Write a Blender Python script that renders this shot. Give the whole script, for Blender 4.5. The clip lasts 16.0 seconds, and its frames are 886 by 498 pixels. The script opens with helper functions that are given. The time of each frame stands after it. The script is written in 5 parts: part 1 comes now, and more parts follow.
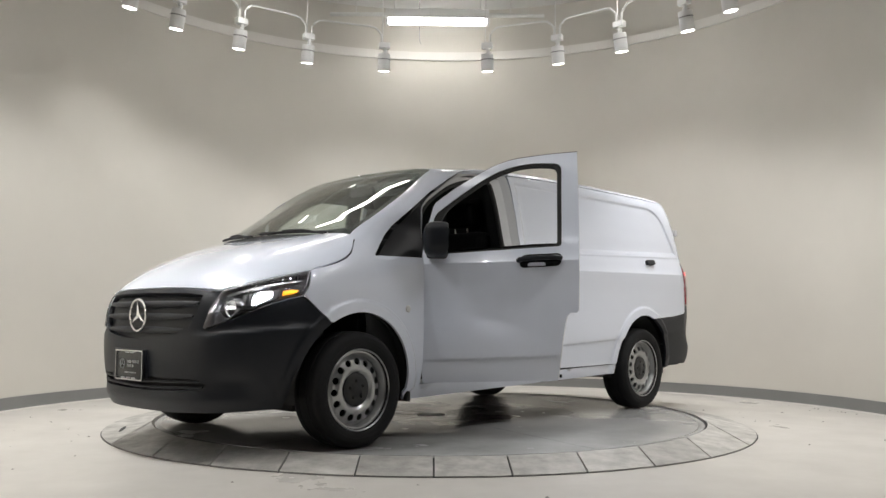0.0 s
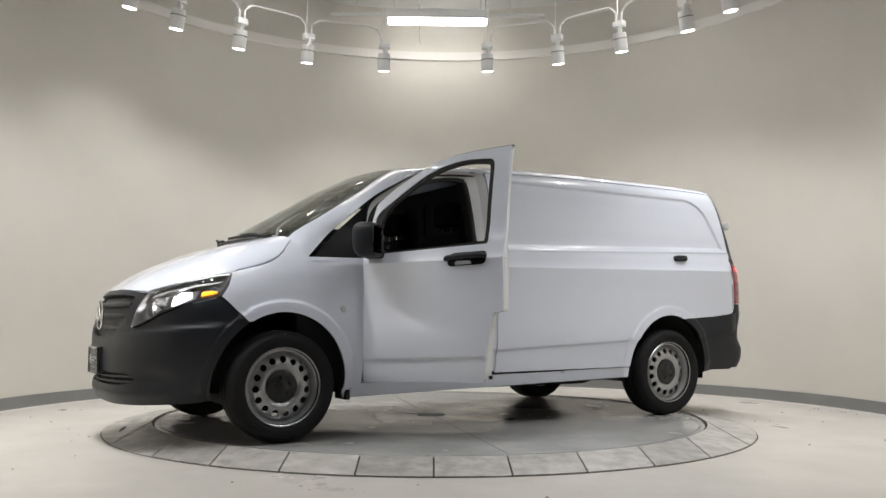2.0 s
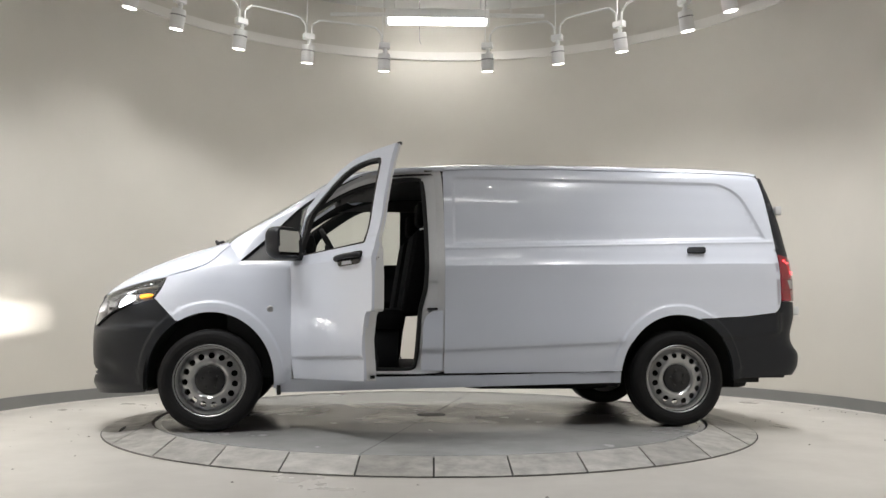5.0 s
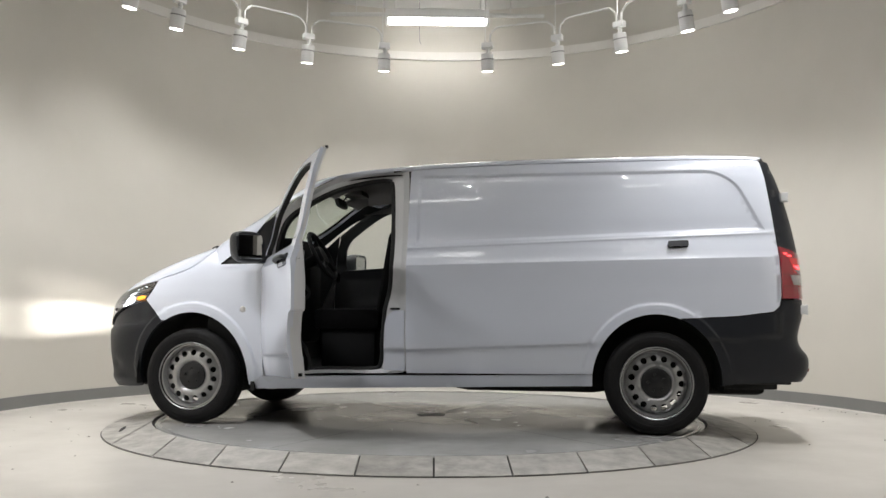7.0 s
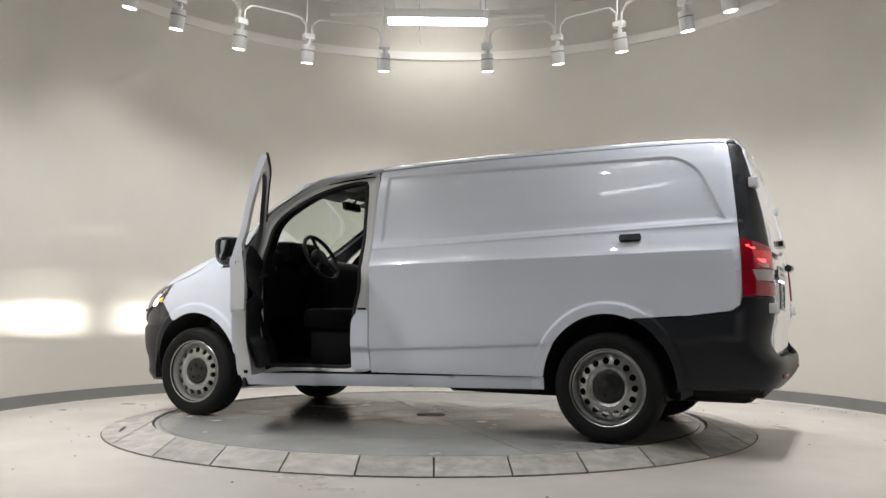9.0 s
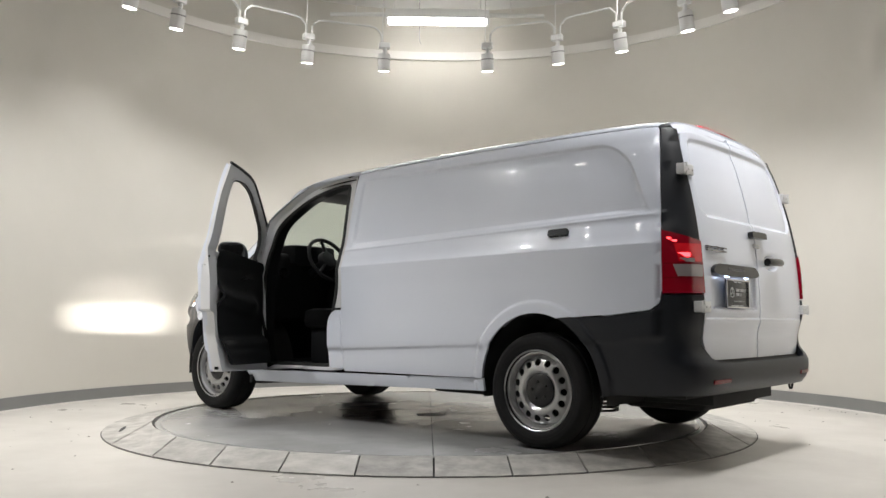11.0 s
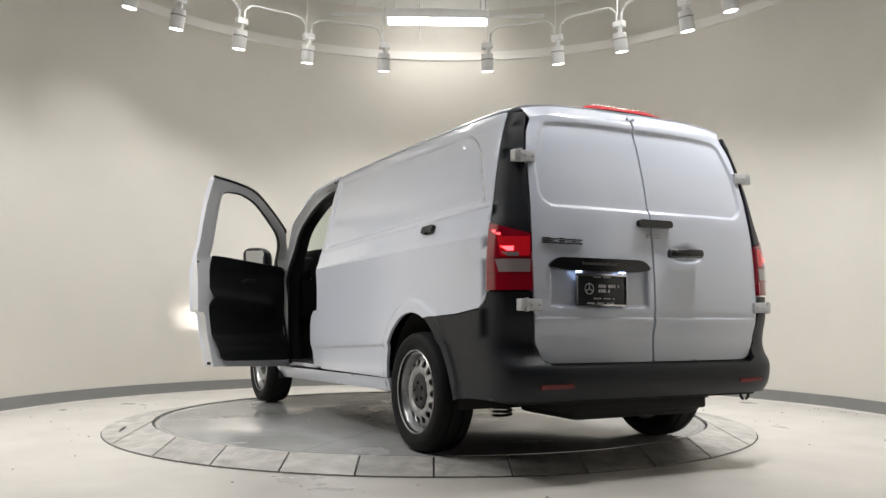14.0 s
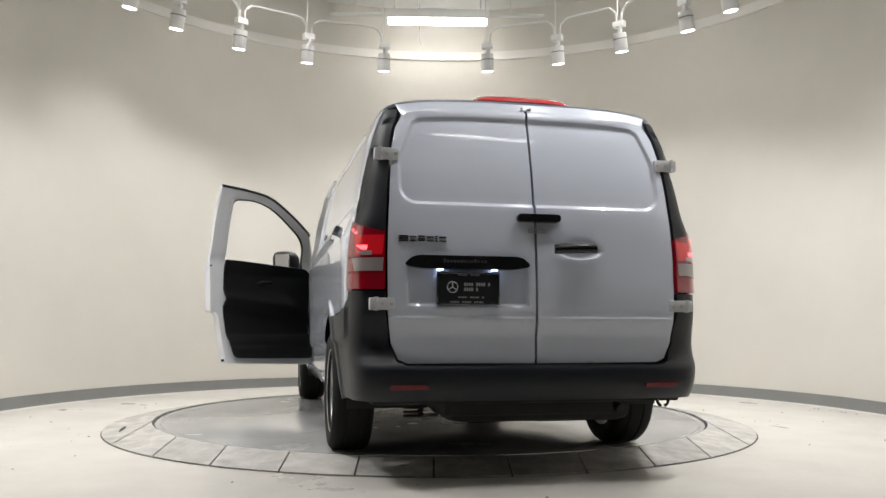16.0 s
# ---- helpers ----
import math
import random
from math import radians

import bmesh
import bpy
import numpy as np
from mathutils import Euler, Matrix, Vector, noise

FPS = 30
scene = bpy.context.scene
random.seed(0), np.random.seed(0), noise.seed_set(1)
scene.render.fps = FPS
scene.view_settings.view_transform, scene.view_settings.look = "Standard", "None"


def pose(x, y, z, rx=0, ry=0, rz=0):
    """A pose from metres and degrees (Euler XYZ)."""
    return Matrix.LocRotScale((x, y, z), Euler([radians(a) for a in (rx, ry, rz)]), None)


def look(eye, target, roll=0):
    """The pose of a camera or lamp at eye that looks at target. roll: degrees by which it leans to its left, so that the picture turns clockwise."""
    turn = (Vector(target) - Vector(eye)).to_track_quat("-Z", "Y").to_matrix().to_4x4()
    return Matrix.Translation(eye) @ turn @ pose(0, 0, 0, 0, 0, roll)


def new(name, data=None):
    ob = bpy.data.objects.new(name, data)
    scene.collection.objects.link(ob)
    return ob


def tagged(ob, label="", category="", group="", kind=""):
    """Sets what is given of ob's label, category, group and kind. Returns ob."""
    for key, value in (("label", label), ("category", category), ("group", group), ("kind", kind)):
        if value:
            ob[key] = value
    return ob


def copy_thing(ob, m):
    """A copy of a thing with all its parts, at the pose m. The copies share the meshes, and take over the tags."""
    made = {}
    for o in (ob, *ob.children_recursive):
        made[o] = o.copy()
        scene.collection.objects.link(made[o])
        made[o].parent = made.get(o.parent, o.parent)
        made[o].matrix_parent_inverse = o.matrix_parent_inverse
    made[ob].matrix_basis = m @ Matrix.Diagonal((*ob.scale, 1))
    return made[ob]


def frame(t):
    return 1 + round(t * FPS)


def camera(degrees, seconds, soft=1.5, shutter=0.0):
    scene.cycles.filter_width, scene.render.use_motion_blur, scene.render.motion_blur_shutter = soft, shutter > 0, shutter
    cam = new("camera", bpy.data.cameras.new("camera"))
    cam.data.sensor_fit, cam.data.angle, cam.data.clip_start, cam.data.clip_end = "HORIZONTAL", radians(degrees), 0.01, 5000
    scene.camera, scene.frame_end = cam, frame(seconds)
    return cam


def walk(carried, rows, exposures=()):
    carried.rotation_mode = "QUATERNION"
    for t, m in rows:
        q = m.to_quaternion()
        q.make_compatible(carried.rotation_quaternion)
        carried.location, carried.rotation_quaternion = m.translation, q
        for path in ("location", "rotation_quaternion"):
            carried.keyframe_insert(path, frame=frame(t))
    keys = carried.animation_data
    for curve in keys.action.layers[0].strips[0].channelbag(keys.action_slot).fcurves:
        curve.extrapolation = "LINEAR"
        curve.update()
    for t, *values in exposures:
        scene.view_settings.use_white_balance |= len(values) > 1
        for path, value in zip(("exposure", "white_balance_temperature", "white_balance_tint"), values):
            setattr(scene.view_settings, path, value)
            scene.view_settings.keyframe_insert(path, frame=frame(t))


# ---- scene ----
from mathutils import geometry

# ---- camera: stands still before the open side of the round booth ----
cam = camera(54.69, 16.0)
EYE = look((0.0, -6.756, 0.749), (0.12776, 3.2108, 1.5527), 0.30)
walk(cam, [(0, EYE), (16, EYE)], exposures=[(0, -0.04), (4, -0.07), (9, -0.02), (11.5, 0.14), (14.5, 0.15), (16, 0.28)])

# ---- world and lamps ----
world = bpy.data.worlds.new("world")
world.use_nodes = True
world.node_tree.nodes["Background"].inputs[0].default_value = (0.9, 0.95, 1.0, 1)
world.node_tree.nodes["Background"].inputs[1].default_value = 0.02
scene.world = world

LAMP_C, LAMP_R, LAMP_Z = Vector((-0.04, -0.34)), 2.674, 3.40
LAMP_ANGLES = [162.3, 149.8, 134.3, 118.2, 100.5, 76.6, 60.1, 45.0, 28.2, 16.2,
               0.0, -16.0, -32.0, -48.0, -64.0, -81.0, -99.0, 180.0, 196.0, 212.0, 228.0, 244.0]
SPOT_POWER = 80.0
SPOT_CONES = 92.0, 140.0, 114.0
TUBE_GLOW = 20.0
HALL_GLOW = 8.0
WARM = (1.0, 0.99, 0.985)

# ---- materials ----
def material(name, colour, rough=0.5, metal=0.0, coat=0.0, var=0.0, scale=6.0, bump=0.0, bump_scale=60.0, colour2=None,
             rough_var=0.0, emit=None, glow=0.0, spec=0.5, each=0.0):
    m = bpy.data.materials.new(name)
    m.use_nodes = True
    nt = m.node_tree
    b = nt.nodes["Principled BSDF"]
    b.inputs["Base Color"].default_value = (*colour, 1)
    b.inputs["Roughness"].default_value = rough
    b.inputs["Metallic"].default_value = metal
    b.inputs["Coat Weight"].default_value = coat
    b.inputs["Coat Roughness"].default_value = 0.03
    b.inputs["Specular IOR Level"].default_value = spec
    if emit:
        b.inputs["Emission Color"].default_value = (*emit, 1)
        b.inputs["Emission Strength"].default_value = glow
    tc = nt.nodes.new("ShaderNodeTexCoord")
    if var or rough_var:
        n1 = nt.nodes.new("ShaderNodeTexNoise")
        n1.inputs["Scale"].default_value = scale
        n1.inputs["Detail"].default_value = 6
        n1.inputs["Roughness"].default_value = 0.62
        nt.links.new(tc.outputs["Object"], n1.inputs["Vector"])
    if var:
        r = nt.nodes.new("ShaderNodeMapRange")
        r.inputs[1].default_value, r.inputs[2].default_value = 0.3, 0.7
        nt.links.new(n1.outputs[0], r.inputs[0])
        mx = nt.nodes.new("ShaderNodeMix")
        mx.data_type = "RGBA"
        c2 = colour2 or tuple(c * (1 - var) for c in colour)
        mx.inputs["A"].default_value = (*colour, 1)
        mx.inputs["B"].default_value = (*c2, 1)
        nt.links.new(r.outputs[0], mx.inputs["Factor"])
        nt.links.new(mx.outputs["Result"], b.inputs["Base Color"])
        if each:
            oi = nt.nodes.new("ShaderNodeObjectInfo")
            rr = nt.nodes.new("ShaderNodeMapRange")
            rr.inputs[3].default_value, rr.inputs[4].default_value = 1 - each, 1 + each
            nt.links.new(oi.outputs["Random"], rr.inputs[0])
            hs = nt.nodes.new("ShaderNodeHueSaturation")
            nt.links.new(rr.outputs[0], hs.inputs["Value"])
            nt.links.new(mx.outputs["Result"], hs.inputs["Color"])
            nt.links.new(hs.outputs[0], b.inputs["Base Color"])
    if rough_var:
        r2 = nt.nodes.new("ShaderNodeMapRange")
        r2.inputs[1].default_value, r2.inputs[2].default_value = 0.3, 0.7
        r2.inputs[3].default_value, r2.inputs[4].default_value = rough - rough_var, rough + rough_var
        nt.links.new(n1.outputs[0], r2.inputs[0])
        nt.links.new(r2.outputs[0], b.inputs["Roughness"])
    if bump:
        n2 = nt.nodes.new("ShaderNodeTexNoise")
        n2.inputs["Scale"].default_value = bump_scale
        n2.inputs["Detail"].default_value = 4
        nt.links.new(tc.outputs["Object"], n2.inputs["Vector"])
        bp = nt.nodes.new("ShaderNodeBump")
        bp.inputs["Strength"].default_value = bump
        bp.inputs["Distance"].default_value = 0.004
        nt.links.new(n2.outputs[0], bp.inputs["Height"])
        nt.links.new(bp.outputs[0], b.inputs["Normal"])
    return m


def glass(name, colour, rough=0.0, ior=1.45):
    m = bpy.data.materials.new(name)
    m.use_nodes = True
    b = m.node_tree.nodes["Principled BSDF"]
    b.inputs["Base Color"].default_value = (*colour, 1)
    b.inputs["Roughness"].default_value = rough
    b.inputs["Transmission Weight"].default_value = 1.0
    b.inputs["IOR"].default_value = ior
    return m


M_WALL = material("wall_paint", (0.60, 0.575, 0.52), 0.75, var=0.05, scale=1.3, bump=0.06, bump_scale=120)
M_TRIM = material("white_trim_paint", (0.72, 0.70, 0.66), 0.6, var=0.04, scale=2, bump=0.05)
M_CEIL = material("ceiling_paint", (0.62, 0.62, 0.60), 0.8, var=0.06, scale=1.1, bump=0.05)
M_BASE = material("grey_rubber_base", (0.21, 0.21, 0.205), 0.55, var=0.10, scale=3, bump=0.05, bump_scale=40)
M_FLOOR = material("polished_concrete", (0.555, 0.53, 0.49), 0.34, var=0.16, scale=0.9, bump=0.02, bump_scale=25, rough_var=0.10)
M_SLAB = material("stone_slab", (0.46, 0.445, 0.415), 0.42, var=0.45, scale=9, bump=0.25, bump_scale=45, rough_var=0.1, each=0.16)
M_DISC = material("sealed_grey_concrete", (0.35, 0.35, 0.345), 0.21, var=0.42, scale=1.5, bump=0.02, bump_scale=30, rough_var=0.10)
# Blotchy centre stain; the van's shade underneath is mixed into its colour.
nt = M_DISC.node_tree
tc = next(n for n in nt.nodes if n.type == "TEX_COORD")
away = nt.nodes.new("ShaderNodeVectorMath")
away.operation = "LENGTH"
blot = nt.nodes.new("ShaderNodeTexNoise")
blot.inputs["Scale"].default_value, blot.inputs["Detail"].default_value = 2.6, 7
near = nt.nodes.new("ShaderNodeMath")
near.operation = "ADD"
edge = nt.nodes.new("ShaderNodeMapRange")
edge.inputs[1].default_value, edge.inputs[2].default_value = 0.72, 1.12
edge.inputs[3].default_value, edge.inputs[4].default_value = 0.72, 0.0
stain_shade = nt.nodes.new("ShaderNodeMix")
stain_shade.data_type = "RGBA"
stain_shade.inputs["B"].default_value = (0.06, 0.06, 0.06, 1)
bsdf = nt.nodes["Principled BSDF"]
bare = bsdf.inputs["Base Color"].links[0].from_socket
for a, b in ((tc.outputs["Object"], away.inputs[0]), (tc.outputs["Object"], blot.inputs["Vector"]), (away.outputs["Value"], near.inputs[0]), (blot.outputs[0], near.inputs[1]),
             (near.outputs[0], edge.inputs[0]), (edge.outputs[0], stain_shade.inputs["Factor"]), (bare, stain_shade.inputs["A"]), (stain_shade.outputs["Result"], bsdf.inputs["Base Color"])):
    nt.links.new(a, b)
M_DARKGAP = material("dark_gap", (0.02, 0.02, 0.02), 0.8)
M_LAMP = material("white_lamp_enamel", (0.75, 0.75, 0.74), 0.35, var=0.03, scale=20)
M_BULB = material("lit_lamp_lens", (0.9, 0.9, 0.9), 0.4, emit=(1.0, 0.96, 0.90), glow=14.0)
M_TUBE = material("lit_tube_diffuser", (0.9, 0.9, 0.9), 0.4, emit=(1.0, 0.98, 0.95), glow=TUBE_GLOW)
M_HALLTUBE = material("dim_tube_diffuser", (0.9, 0.9, 0.9), 0.4, emit=(1.0, 0.98, 0.97), glow=HALL_GLOW)
M_GALV = material("painted_conduit", (0.66, 0.66, 0.64), 0.45, var=0.05, scale=10)
# Colour of the unseen hall walls, lowered to cut bounced light.
M_OUTER = material("low_bounce_paint", (0.17, 0.168, 0.165), 0.8, var=0.06, scale=1.2)


# ---- mesh helpers ----
def mesh_ob(name, verts, faces, mat, smooth=False):
    me = bpy.data.meshes.new(name)
    me.from_pydata([tuple(v) for v in verts], [], faces)
    me.materials.append(mat)
    if smooth:
        me.shade_smooth()
    me.update()
    return new(name, me)


def lathe(profile, steps=48, a0=0.0, a1=360.0, axis="z"):
    """Verts and faces of a turned profile of (radius, height)."""
    closed = abs(a1 - a0) >= 359.9
    n = steps if closed else steps + 1
    verts, faces, k = [], [], len(profile)
    for i in range(n):
        a = radians(a0 + (a1 - a0) * i / steps)
        for r, h in profile:
            verts.append((r * math.cos(a), r * math.sin(a), h) if axis == "z" else (r * math.cos(a), h, r * math.sin(a)))
    for i in range(steps):
        j = (i + 1) % n
        for q in range(k - 1):
            faces.append((i * k + q, j * k + q, j * k + q + 1, i * k + q + 1))
    return verts, faces


def tube_path(points, r, sides=8):
    """Verts and faces of a round bar along a line of points."""
    pts = [Vector(p) for p in points]
    verts, faces = [], []
    for i, p in enumerate(pts):
        d = (pts[min(i + 1, len(pts) - 1)] - pts[max(i - 1, 0)]).normalized()
        u = d.cross(Vector((0, 0, 1)) if abs(d.z) < 0.9 else Vector((1, 0, 0))).normalized()
        w = d.cross(u)
        for s in range(sides):
            a = 2 * math.pi * s / sides
            verts.append(p + r * (math.cos(a) * u + math.sin(a) * w))
    for i in range(len(pts) - 1):
        for s in range(sides):
            t = (s + 1) % sides
            faces.append((i * sides + s, i * sides + t, (i + 1) * sides + t, (i + 1) * sides + s))
    faces.append(tuple(range(sides))[::-1])
    faces.append(tuple((len(pts) - 1) * sides + s for s in range(sides)))
    return verts, faces


def box_mesh(x0, x1, y0, y1, z0, z1, bevel=0.0, seg=2):
    bm = bmesh.new()
    bmesh.ops.create_cube(bm, size=1)
    for v in bm.verts:
        v.co = Vector(((x0 + x1) / 2 + v.co.x * (x1 - x0), (y0 + y1) / 2 + v.co.y * (y1 - y0), (z0 + z1) / 2 + v.co.z * (z1 - z0)))
    if bevel:
        bmesh.ops.bevel(bm, geom=bm.edges[:], offset=bevel, segments=seg, affect="EDGES", profile=0.6)
    return bm


def bm_ob(name, bm, mat, parent=None, smooth=True, label=""):
    me = bpy.data.meshes.new(name)
    bm.normal_update()
    bm.to_mesh(me)
    bm.free()
    me.materials.append(mat)
    if smooth:
        me.shade_smooth()
        me.set_sharp_from_angle(angle=radians(35))
    ob = new(name, me)
    ob.parent = parent
    if label:
        tagged(ob, label=label)
    return ob


def part(name, vf, mat, parent, label="", smooth=True, loc=None):
    ob = mesh_ob(name, vf[0], vf[1], mat)
    if smooth:
        ob.data.shade_smooth()
        ob.data.set_sharp_from_angle(angle=radians(38))
    ob.parent = parent
    if loc is not None:
        ob.location = loc
    if label:
        tagged(ob, label=label)
    return ob


def arc(r, a0, a1, n, c=(0, 0)):
    return [(c[0] + r * math.cos(radians(a0 + (a1 - a0) * i / n)), c[1] + r * math.sin(radians(a0 + (a1 - a0) * i / n))) for i in range(n + 1)]


# ---- the round booth ----
WALL_C, WALL_R, FLOOR_Z = (0.117, -0.198), 3.754, -0.05
WALL_A0, WALL_A1 = -52.0, 232.0


def ring_wall(name, r0, r1, z0, z1, mat, label, a0=WALL_A0, a1=WALL_A1, steps=180):
    prof = [(r0, z0), (r0, z1), (r1, z1), (r1, z0), (r0, z0)]
    v, f = lathe(prof, steps, a0, a1)
    k = 5
    f += [tuple(range(0, 4)), tuple(steps * k + q for q in (3, 2, 1, 0))]
    ob = mesh_ob(name, v, f, mat)
    ob.data.shade_smooth()
    ob.data.set_sharp_from_angle(angle=radians(30))
    ob.location = (*WALL_C, 0)
    return tagged(ob, label=label, category=name.split("_")[0], kind="structure")


ring_wall("wall_curved", WALL_R, WALL_R + 0.14, FLOOR_Z - 0.05, 3.90, M_WALL, "curved cream painted wall round the turntable")
ring_wall("trim_wall_top", WALL_R - 0.025, WALL_R + 0.14, 3.90, 4.0, M_TRIM, "pale painted band along the top of the curved wall")
ring_wall("wall_upper", WALL_R + 0.05, WALL_R + 0.19, 4.0, 4.55, M_WALL, "plain painted wall above the band")
ring_wall("baseboard", WALL_R - 0.012, WALL_R - 0.001, FLOOR_Z + 0.012, 0.064, M_BASE, "grey rubber base strip along the curved wall")
ring_wall("baseboard_toe", WALL_R - 0.022, WALL_R - 0.0125, FLOOR_Z, FLOOR_Z + 0.012, M_TRIM, "pale bead at the foot of the base strip")

floor_ob = bm_ob("floor", box_mesh(-9, 9, -11, 6, FLOOR_Z - 0.2, FLOOR_Z), M_FLOOR, smooth=False)
tagged(floor_ob, label="pale polished concrete floor", category="floor", kind="structure")
ceil_ob = bm_ob("ceiling", box_mesh(-9, 9, -11, 6, 4.55, 4.7), M_CEIL, smooth=False)
tagged(ceil_ob, label="white painted showroom ceiling", category="ceiling", kind="structure")
# Unseen hall walls, added round the booth; dark to throw little light back.
for nm, b in (("wall_south", (-9, 9, -11.2, -11, -0.2, 4.7)), ("wall_west", (-9.2, -9, -11.2, 6.2, -0.2, 4.7)),
              ("wall_east", (9, 9.2, -11.2, 6.2, -0.2, 4.7)), ("wall_north", (-9, 9, 6, 6.2, -0.2, 4.7))):
    tagged(bm_ob(nm, box_mesh(*b), M_OUTER, smooth=False), label="unseen plain grey hall wall, added round the booth", category="wall", kind="structure")

# ---- turntable: turning disc, and a ring of slabs round it ----
HOLE_C, HOLE_R, RING_C, RING_R = (0.0, 0.0), 2.06, (0.0, 0.0), 2.385


def in_poly(p, poly):
    x, y = p
    inside = False
    for (x0, y0), (x1, y1) in zip(poly, poly[1:] + poly[:1]):
        if (y0 > y) != (y1 > y) and x < (x1 - x0) * (y - y0) / (y1 - y0) + x0:
            inside = not inside
    return inside


def dense(poly, res):
    out = []
    for a, b in zip(poly, poly[1:] + poly[:1]):
        n = max(1, math.ceil(math.hypot(b[0] - a[0], b[1] - a[1]) / res))
        out += [(a[0] + (b[0] - a[0]) * i / n, a[1] + (b[1] - a[1]) * i / n) for i in range(n)]
    return out


def fill(poly, res, holes=(), lines=()):
    """Points, triangles and border loops of a flat outline with holes."""
    loops = [dense(poly, res)] + [dense(h, res) for h in holes]
    pts, edges = [], []
    for lp in loops:
        n0 = len(pts)
        pts += lp
        edges += [(n0 + i, n0 + (i + 1) % len(lp)) for i in range(len(lp))]
    for ln in lines:
        n0 = len(pts)
        for p, q in zip(ln, ln[1:]):
            m = max(1, math.ceil(math.hypot(q[0] - p[0], q[1] - p[1]) / (res * 1.5)))
            pts += [(p[0] + (q[0] - p[0]) * i / m, p[1] + (q[1] - p[1]) * i / m) for i in range(m)]
        pts.append(ln[-1])
        edges += [(i, i + 1) for i in range(n0, len(pts) - 1)]
    border = np.array(pts)
    lo, hi = border.min(0), border.max(0)
    gx, gy = np.meshgrid(np.arange(lo[0] + res / 2, hi[0], res), np.arange(lo[1] + res / 2, hi[1], res))
    for q in zip(gx.ravel(), gy.ravel()):
        if ((border - q) ** 2).sum(1).min() > (0.45 * res) ** 2 and in_poly(q, loops[0]) and not any(in_poly(q, h) for h in loops[1:]):
            pts.append(q)
    v, _, f, ov, _, _ = geometry.delaunay_2d_cdt([Vector(p) for p in pts], edges, [], 0, 1e-7)
    tri = []
    for t in f:
        c = sum((v[i] for i in t), Vector((0, 0))) / len(t)
        if in_poly(c, loops[0]) and not any(in_poly(c, h) for h in loops[1:]):
            a, b, d = (v[i] for i in t[:3])
            if abs((b - a).cross(d - a)) > 1e-10:
                tri.append(tuple(t) if (b - a).cross(d - a) > 0 else tuple(t)[::-1])
    return [(p.x, p.y) for p in v], tri


def border_edges(tris):
    seen = {}
    for t in tris:
        for a, b in zip(t, t[1:] + t[:1]):
            if (b, a) in seen:
                del seen[(b, a)]
            else:
                seen[(a, b)] = 1
    return list(seen)


disc = tagged(new("turntable_disc"), label="round grey concrete turntable disc under the van", category="turntable")
prof = [(0.0, 0.0), (1.0, 0.0), (1.99, 0.0), (1.995, -0.003), (2.0, -0.003), (2.005, 0.0), (2.036, 0.0), (2.042, -0.004), (2.042, -0.049), (0, -0.049)]
v, f = lathe(prof, 160)
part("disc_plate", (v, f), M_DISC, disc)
for i in range(6):
    a = radians(i * 60 + 12)
    c, s = math.cos(a), math.sin(a)
    q = [(0.12, -0.003), (1.985, -0.003), (1.985, 0.003), (0.12, 0.003)]
    part("joint_strip", ([(c * x - s * y, s * x + c * y, 0.0012) for x, y in q], [(0, 1, 2, 3)]), M_DARKGAP, disc, smooth=False)
v, f = lathe([(0.0, 0.0022), (0.10, 0.0022), (0.115, 0.0012), (0.115, -0.001)], 32)
part("centre_cover", (v, f), M_SLAB, disc, "dark round cover at the centre")

ring = tagged(new("turntable_ring"), label="ring of grey stone slabs set in the floor", category="turntable surround", kind="structure")
v, f = lathe([(HOLE_R - 0.05, -0.048), (HOLE_R + 0.002, -0.048), (HOLE_R + 0.002, -0.006)], 120)
part("gap_liner", ([(x + HOLE_C[0], y + HOLE_C[1], z) for x, y, z in v], f), M_DARKGAP, ring)
outer_c, inner_c = arc(RING_R, 0, 360, 180, RING_C)[:-1], arc(HOLE_R, 0, 360, 150, HOLE_C)[:-1]


def chord(c, r, x):
    d = r * r - (x - c[0]) ** 2
    return math.sqrt(d) if d > 0 else None


v, f = lathe([(HOLE_R + 0.003, -0.012), (RING_R - 0.02, -0.0485), (RING_R + 0.007, -0.0488)], 160)
part("joint_bed", (v, f), M_DARKGAP, ring, "dark joints between the slabs")


def ramp_z(x, y):
    """The slabs fall from the disc to the floor."""
    return 0.006 - 0.048 * (math.hypot(x, y) - HOLE_R) / (RING_R - HOLE_R)


def slab(poly):
    n = len(poly)
    v = [(x, y, ramp_z(x, y)) for x, y in poly] + [(x, y, FLOOR_Z) for x, y in poly]
    f = [tuple(range(n))] + [(i, i + n, (i + 1) % n + n, (i + 1) % n) for i in range(n)]
    return part("slab", (v, f), M_SLAB, ring, smooth=False)


JOINT0, PITCH, GAP = 0.016, 0.40, 0.005
for k in range(-7, 7):
    x0, x1 = JOINT0 + k * PITCH + GAP, JOINT0 + (k + 1) * PITCH - GAP
    xs = [x0 + (x1 - x0) * i / 10 for i in range(11)]
    for side in (-1, 1):
        run = []
        for x in xs:
            o = chord(RING_C, RING_R, x)
            if o is None:
                continue
            i = chord(HOLE_C, HOLE_R, x)
            ya = RING_C[1] + side * o
            yb = HOLE_C[1] + side * i if i is not None else RING_C[1] + side * 0.003
            run.append((x, ya, yb))
        if len(run) < 2:
            continue
        poly = [(x, ya) for x, ya, _ in run] + [(x, yb) for x, _, yb in reversed(run)]
        slab(poly if side < 0 else poly[::-1])

